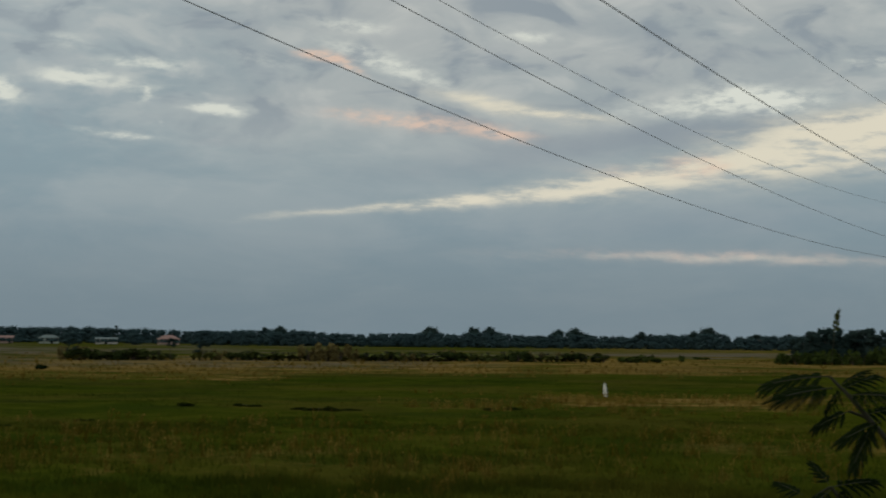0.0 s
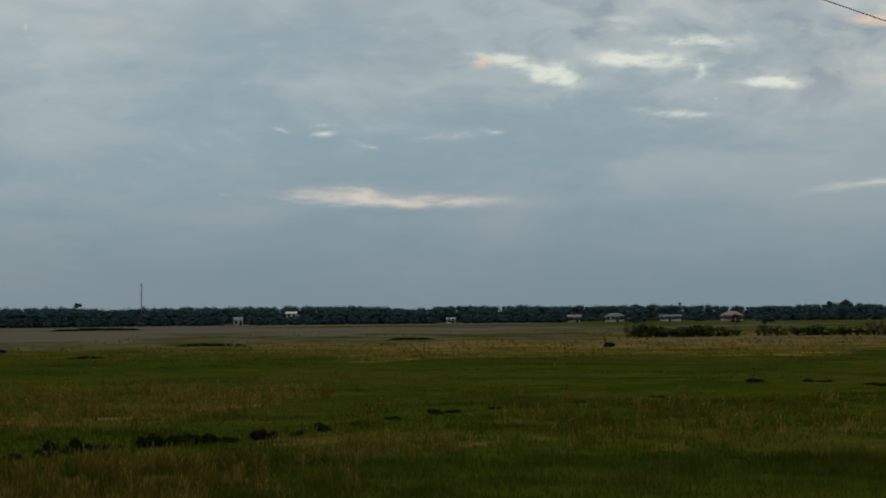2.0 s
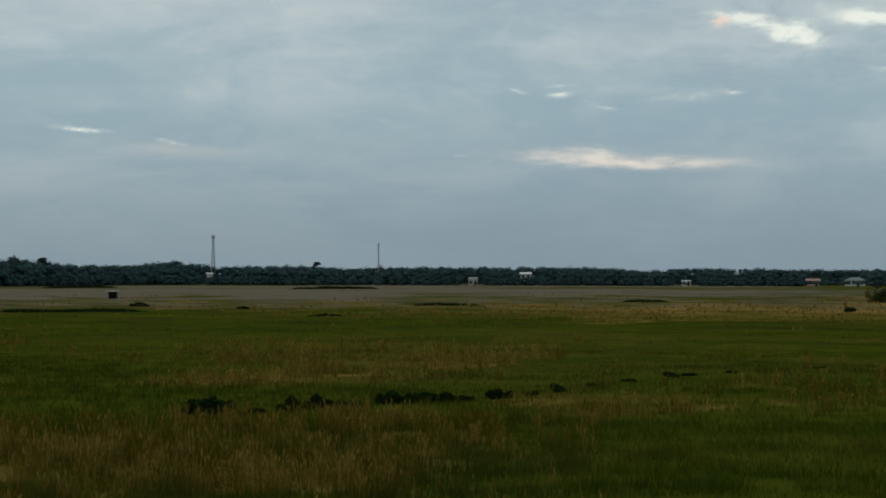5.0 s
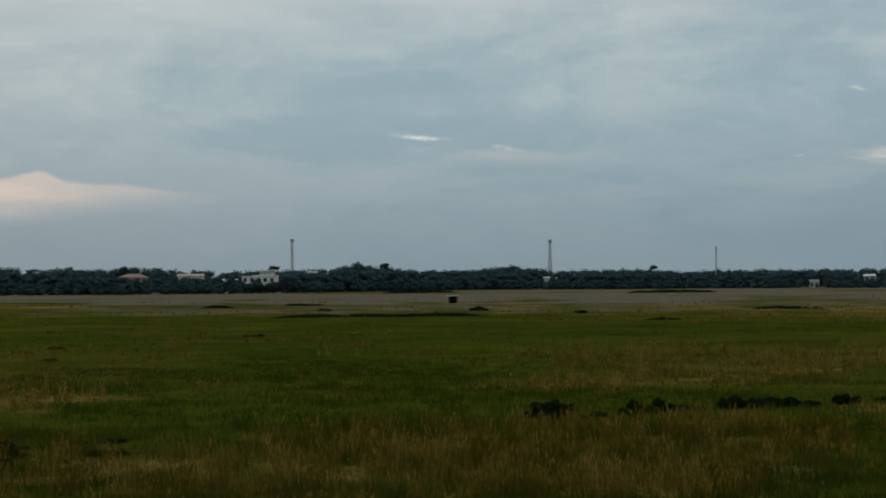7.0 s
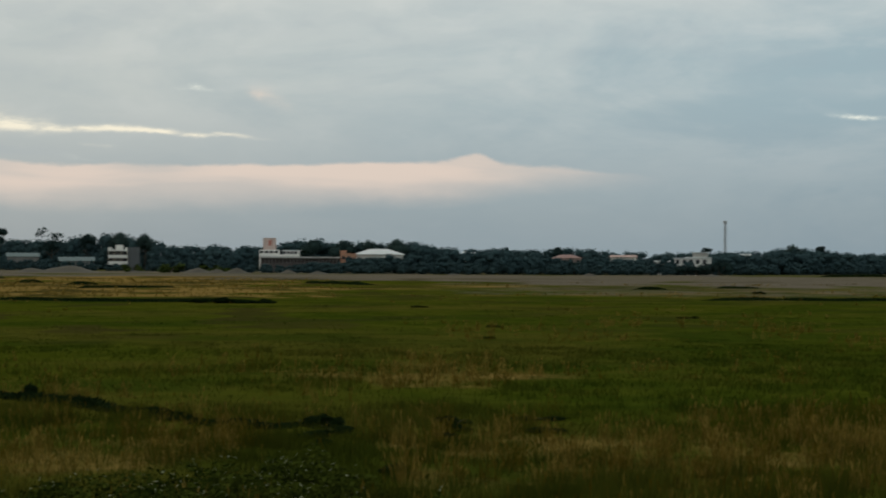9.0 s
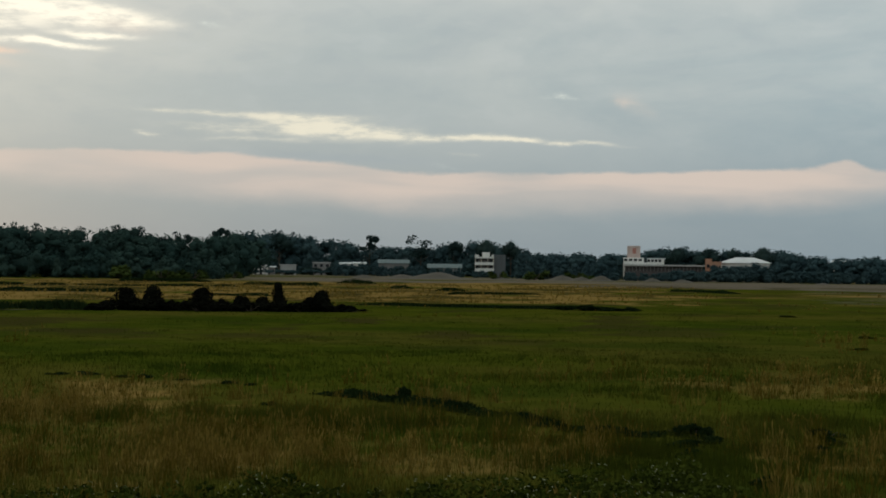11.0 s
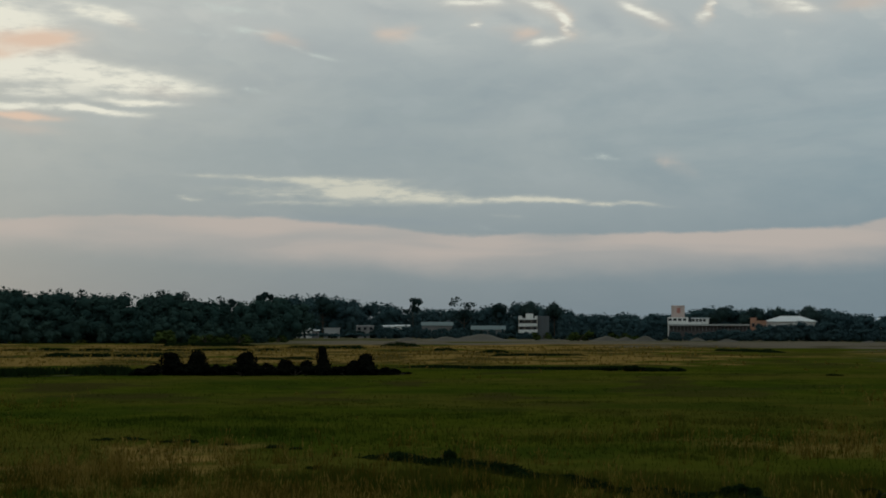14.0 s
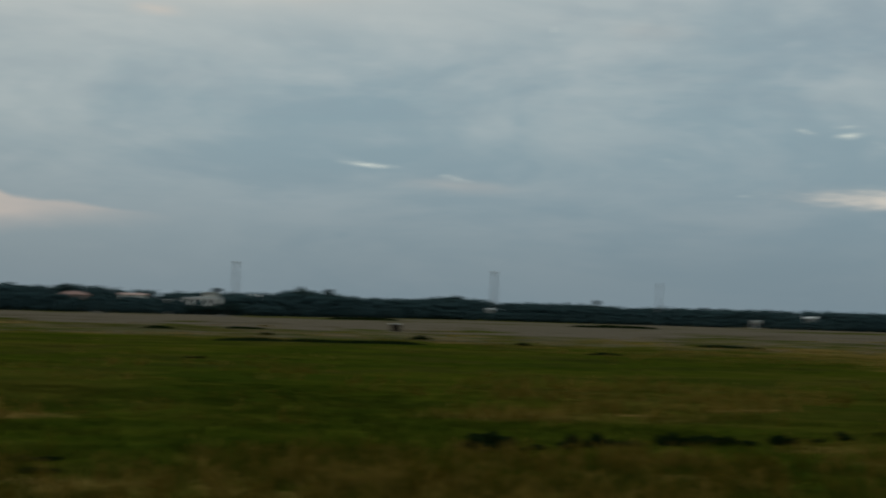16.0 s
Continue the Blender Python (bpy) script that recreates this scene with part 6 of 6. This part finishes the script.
house(65.6, 780, width(780, 65.1, 66.1), 9, 5.6, 1.8, "gable", MAT_GREY, MAT_BLUE, "long house with a blue-grey sheet roof", 5)
house(63.9, 770, width(770, 63.4, 64.5), 9, 3.8, 1.9, "gable", MAT_GREY, MAT_BLUE, "low hall with a blue-grey sheet roof", 5, "hall")


def three_storey():
    """White framed house of three storeys with open galleries and a bare side wall."""
    d = 720
    top, w = z_at(d, 0.44), width(d, 62.9, 62.27)
    root = new("three_storey_building")
    fl = top / 3
    for s in range(4):
        bm = bmesh.new()
        box(bm, -w / 2, w / 2, -0.5, 9, s * fl - 0.55 if s else -0.4, s * fl + 0.15 if s else 0.1, 0.03)
        part("floor_slab", bm, MAT_WHITE if s else MAT_GREY, root)
    bm = bmesh.new()
    box(bm, -w / 2 - 0.8, w / 2 + 0.3, -3.2, -3.0, -0.4, 2.3, 0.03)
    part("yard_wall", bm, MAT_DARKWALL, root, "stained brown yard wall")
    for s in range(3):
        bm = bmesh.new()
        box(bm, -w / 2, w / 2, -0.4, -0.2, s * fl + 0.154, s * fl + (0.95 if s < 2 else 0.7), 0.02)
        part("parapet", bm, MAT_WHITE if s else MAT_GREY, root)
        # back wall coloured dark for the shade inside the open gallery
        bm = bmesh.new()
        box(bm, -w / 2 + 0.2, w / 2 - 0.2, 1.2, 8.9, s * fl + 0.154, (s + 1) * fl - 0.554)
        part("rear_wall", bm, MAT_DARKWALL, root)
        for i in range(4):
            x = -w / 2 + 0.15 + (w - 0.3) * i / 3
            bm = bmesh.new()
            box(bm, x - 0.14, x + 0.14, -0.18, 0.12, s * fl + 0.154, (s + 1) * fl - 0.554, 0.02)
            part("pillar", bm, MAT_CREAM if s else MAT_GREY, root)
        for i in range(4):
            opening(root, -w / 2 + w * (i + 0.5) / 4, s * fl + 0.9, 1.0, 1.3, 1.2)
    bm = bmesh.new()
    box(bm, -w * 0.12, w * 0.28, 1.0, 5.0, top + 0.154, z_at(d, 0.60), 0.04)
    part("stair_head", bm, MAT_WHITE, root)
    for x0, x1 in ((-w / 2, -w * 0.30), (w * 0.36, w / 2)):
        bm = bmesh.new()
        box(bm, x0, x1, -0.4, -0.15, top + 0.154, top + 1.0, 0.02)
        part("roof_parapet", bm, MAT_WHITE, root)
    bm = bmesh.new()
    box(bm, w / 2 + 0.003, w / 2 + width(d, 62.27, 61.88), 1.0, 9, -0.4, z_at(d, 0.52), 0.03)
    part("side_wing", bm, MAT_SLATE, root, "bare grey cement wing")
    root.matrix_world = stand(62.58, d, 0, 0)
    tagged(root, "white three-storey building with open galleries and grey wing", "building")


def school():
    """Long low hall in front of stepped white blocks and a tower with a painted panel."""
    d = 660
    root = new("stepped_building")
    mid = 57.0

    def block(a0, a1, e0, e1, y0, y1, mat, name, label=""):
        x0, x1 = d * math.tan(radians(mid - a0)), d * math.tan(radians(mid - a1))
        bm = bmesh.new()
        box(bm, x0, x1, y0, y1, max(-0.4, z_at(d, e0)), z_at(d, e1), 0.04)
        return part(name, bm, mat, root, label)

    block(57.86, 57.42, -0.3, 0.88, 10, 15, MAT_ROSE, "tower", "pinkish tower with a painted panel")
    bm = bmesh.new()
    x = d * math.tan(radians(mid - 57.62))
    box(bm, x - 0.7, x + 0.7, 9.93, 9.997, z_at(d, 0.62), z_at(d, 0.80), 0.01)
    part("painted_panel", bm, MAT_RED, root)
    block(57.93, 55.34, -0.3, 0.03, -0.25, -0.02, MAT_DARKWALL, "front_wall", "stained brown front wall")
    for i in range(5):
        opening(root, d * math.tan(radians(mid - (57.25 - 0.12 * i))), z_at(d, 0.345), 0.9, 0.9, 8.01)
    for i in range(4):
        opening(root, d * math.tan(radians(mid - (57.9 - 0.16 * i))), z_at(d, 0.37), 1.2, 0.8, 8.0)
    block(57.98, 57.30, -0.3, 0.48, 8.0, 9.99, MAT_WHITE, "upper_block")
    block(57.95, 56.70, -0.3, 0.32, 5.5, 7.99, MAT_WHITE, "middle_block")
    block(57.18, 56.62, -0.3, 0.44, 8.01, 12, MAT_WHITE, "upper_block")
    block(57.20, 56.58, 0.443, 0.47, 7.6, 12.3, MAT_SHEET, "roof_slab")
    block(57.95, 55.30, 0.20, 0.25, -0.6, 5.0, MAT_PALE, "roof")
    # wall behind the columns coloured dark, in place of shaded openings
    block(57.92, 55.35, -0.3, 0.195, 1.4, 4.9, MAT_DARKWALL, "wall")
    n = 22
    for i in range(n):
        a = 57.9 - 2.5 * i / (n - 1)
        x = d * math.tan(radians(mid - a))
        bm = bmesh.new()
        box(bm, x - 0.13, x + 0.13, 0, 0.3, -0.4, z_at(d, 0.195), 0.02)
        part("column", bm, MAT_GREY, root)
    for i in range(10):
        opening(root, d * math.tan(radians(mid - (57.8 - 2.3 * i / 9))), 1.1, 1.6, 1.5, 1.4)
    root.matrix_world = stand(mid, d, 0, 0)
    tagged(root, "white stepped building with pinkish tower and colonnaded hall", "building")


def terrace_house():
    d = 585
    root = new("terraced_building")

    def block(a0, a1, e0, e1, y0, y1, mat, name):
        bm = bmesh.new()
        box(bm, d * math.tan(radians(43.6 - a0)), d * math.tan(radians(43.6 - a1)), y0, y1, max(-0.4, z_at(d, e0)), z_at(d, e1), 0.04)
        return part(name, bm, mat, root)

    block(44.2, 43.75, -0.4, 0.24, 0, 6, MAT_WHITE, "lower_block")
    block(43.85, 43.0, -0.4, 0.30, 1, 7, MAT_WHITE, "middle_block")
    block(43.6, 43.1, 0.303, 0.43, 3, 7, MAT_WHITE, "upper_block")
    for a0, a1, e in ((44.22, 43.7, 0.243), (43.88, 42.98, 0.26), (43.62, 43.05, 0.433)):
        block(a0, a1, e, e + 0.03, -0.3 if a0 > 44 else 0.7, 7.2, MAT_SHEET, "roof_slab")
    for i in range(5):
        opening(root, d * math.tan(radians(43.6 - (44.1 - 0.22 * i))), z_at(d, 0.08), 1.0, 1.3, 0.0 if i < 2 else 1.0)
    root.matrix_world = stand(43.6, d, 0, 0)
    tagged(root, "white terraced building with stepped flat roofs among trees", "building")


three_storey()
school()
terrace_house()


# small dark field shed with a pale roof
def field_shed():
    root = new("field_shed")
    bm = bmesh.new()
    box(bm, -0.55, 0.55, 0, 1.2, -0.1, 1.05, 0.02)
    part("wall", bm, MAT_DARKWOOD, root)
    bm = bmesh.new()
    box(bm, -0.75, 0.72, -0.25, 1.45, 1.053, 1.13, 0.01)
    part("roof", bm, MAT_SHEET, root)
    for x in (-0.68, 0.64):
        bm = bmesh.new()
        box(bm, x - 0.04, x + 0.04, -0.2, -0.12, -0.2, 1.05)
        part("post", bm, MAT_BARK, root)
    root.matrix_world = stand(37.2, 258, 0, 8)
    tagged(root, "small dark field shed with a pale flat roof", "shed")


MAT_DARKWOOD = leaf_material("dark_boards", (0.008, 0.007, 0.006), (0.016, 0.014, 0.012), 0.95)
field_shed()


# at the edge of the straw, a stand-in for what looks like an egret
def upright_standin(az, d, h):
    """A slender white upright shape that tapers to a blunt tip."""
    bm = bmesh.new()
    rings = []
    for k, (z, r) in enumerate(((-0.1, 0.09), (0.12, 0.10), (0.45, 0.105), (0.72, 0.085), (0.92, 0.045), (1.0, 0.015))):
        rings.append([bm.verts.new((math.cos(a) * r * (1.1 if k % 2 else 0.95) - 0.05 * z * z, math.sin(a) * r * 0.8, z * h)) for a in [2 * math.pi * i / 9 + 0.1 * k for i in range(9)]])
    for lo, hi in zip(rings, rings[1:]):
        for i in range(9):
            bm.faces.new((lo[i], lo[(i + 1) % 9], hi[(i + 1) % 9], hi[i])).smooth = True
    bm.faces.new(rings[-1])
    ob = part("upright_standin", bm, MAT_WHITE)
    ob.matrix_world = stand(az, d, float(ground_height(*[np.array(c) for c in at(az, d)[:2]])), 0)
    tagged(ob, "slender white upright stand-in shape in dry grass", "marker stone")


upright_standin(-5.40, 93.0, 0.76)


# ---------------------------------------------------------------- masts
def lattice_mast(az, d, e, half_base, half_top, label, head=True, legs=4):
    root = new("radio_mast")
    h = z_at(d, e)
    n = 14
    corners = [(math.cos(2 * math.pi * (i + 0.5) / legs), math.sin(2 * math.pi * (i + 0.5) / legs)) for i in range(legs)]

    def node(i, k):
        t = k / n
        r = half_base + (half_top - half_base) * min(1.0, t * 1.25)
        return Vector((corners[i % legs][0] * r, corners[i % legs][1] * r, h * t))

    for i in range(legs):
        bm = bmesh.new()
        for k in range(n):
            bar(bm, node(i, k) + Vector((0, 0, -0.02)), node(i, k + 1), 0.11, 0.10, 5)
        part("leg", bm, MAT_STEEL, root)
        bm = bmesh.new()
        for k in range(n):
            bar(bm, node(i, k), node(i + 1, k + 1), 0.06, 0.06, 4)
            bar(bm, node(i + 1, k), node(i, k + 1), 0.06, 0.06, 4)
            bar(bm, node(i, k), node(i + 1, k), 0.05, 0.05, 4)
        part("bracing", bm, MAT_STEEL, root)
    if head:
        for k, z in enumerate((h * 0.94, h * 0.985)):
            bm = bmesh.new()
            box(bm, -half_top * 1.25, half_top * 1.25, -half_top * 1.25, half_top * 1.25, z - 0.08, z + 0.08, 0.02)
            part("platform", bm, MAT_STEEL, root)
        for i in range(6):
            a = 2 * math.pi * i / 6
            bm = bmesh.new()
            box(bm, math.cos(a) * half_top * 1.25 - 0.16, math.cos(a) * half_top * 1.25 + 0.16, math.sin(a) * half_top * 1.25 - 0.1, math.sin(a) * half_top * 1.25 + 0.1, h * 0.94, h * 1.0, 0.03)
            part("antenna_panel", bm, MAT_PALE, root)
    root.matrix_world = stand(az, d, 0, 12)
    tagged(root, label, "radio mast", "radio masts")


lattice_mast(42.55, 900, 1.50, 0.8, 0.62, "slim grey lattice radio mast with antennas at its head")
lattice_mast(33.97, 900, 1.43, 1.9, 0.62, "tapered grey lattice radio mast above the trees")
lattice_mast(28.5, 900, 1.19, 0.35, 0.3, "thin grey mast above the trees", False, 3)


# ---------------------------------------------------------------- gravel heaps
def heap(az, d, w, h, label="low grey gravel mound at the edge of the bare ground"):
    k, rings = 28, 8
    v, f = [(0, 0, h)], []
    for r in range(1, rings + 1):
        for i in range(k):
            a = 2 * math.pi * i / k
            t = r / rings
            wob = 1 + 0.18 * (noise.noise(Vector((math.cos(a) * 1.3, math.sin(a) * 1.3, az + r * 0.3))))
            z = h * (0.5 + 0.5 * math.cos(math.pi * t)) ** 0.85 * (1 + 0.4 * noise.noise(Vector((math.cos(a) * 2 * t, math.sin(a) * 2 * t, az * 3)))) - (0.1 if r == rings else 0)
            v.append((math.cos(a) * t * w / 2 * wob, math.sin(a) * t * w * 0.3 * wob, z))
    bm = bmesh.new()
    vs = [bm.verts.new(p) for p in v]
    for i in range(k):
        bm.faces.new((vs[0], vs[1 + i], vs[1 + (i + 1) % k]))
        for r in range(rings - 1):
            a, b = 1 + r * k + i, 1 + r * k + (i + 1) % k
            bm.faces.new((vs[a], vs[a + k], vs[b + k], vs[b]))
    for face in bm.faces:
        face.smooth = True
    ob = part("gravel_mound", bm, MAT_GRAVEL)
    ob.matrix_world = stand(az, d, 0)
    tagged(ob, label, "gravel mound", "gravel mounds")


for az, d, w, h in ((64.2, 560, 20, 3.1), (65.3, 560, 12, 1.9), (60.0, 560, 11, 2.2), (59.4, 560, 8, 1.7), (58.7, 540, 9, 2.2), (57.0, 540, 6, 1.6), (66.6, 560, 8, 1.4), (47.0, 500, 4.5, 1.0),
                    (51.5, 500, 5, 0.7), (43.0, 500, 6, 0.9), (62.0, 560, 9, 1.0), (56.0, 520, 7, 1.2)):
    heap(az, d, w * 1.1, h * 0.7)
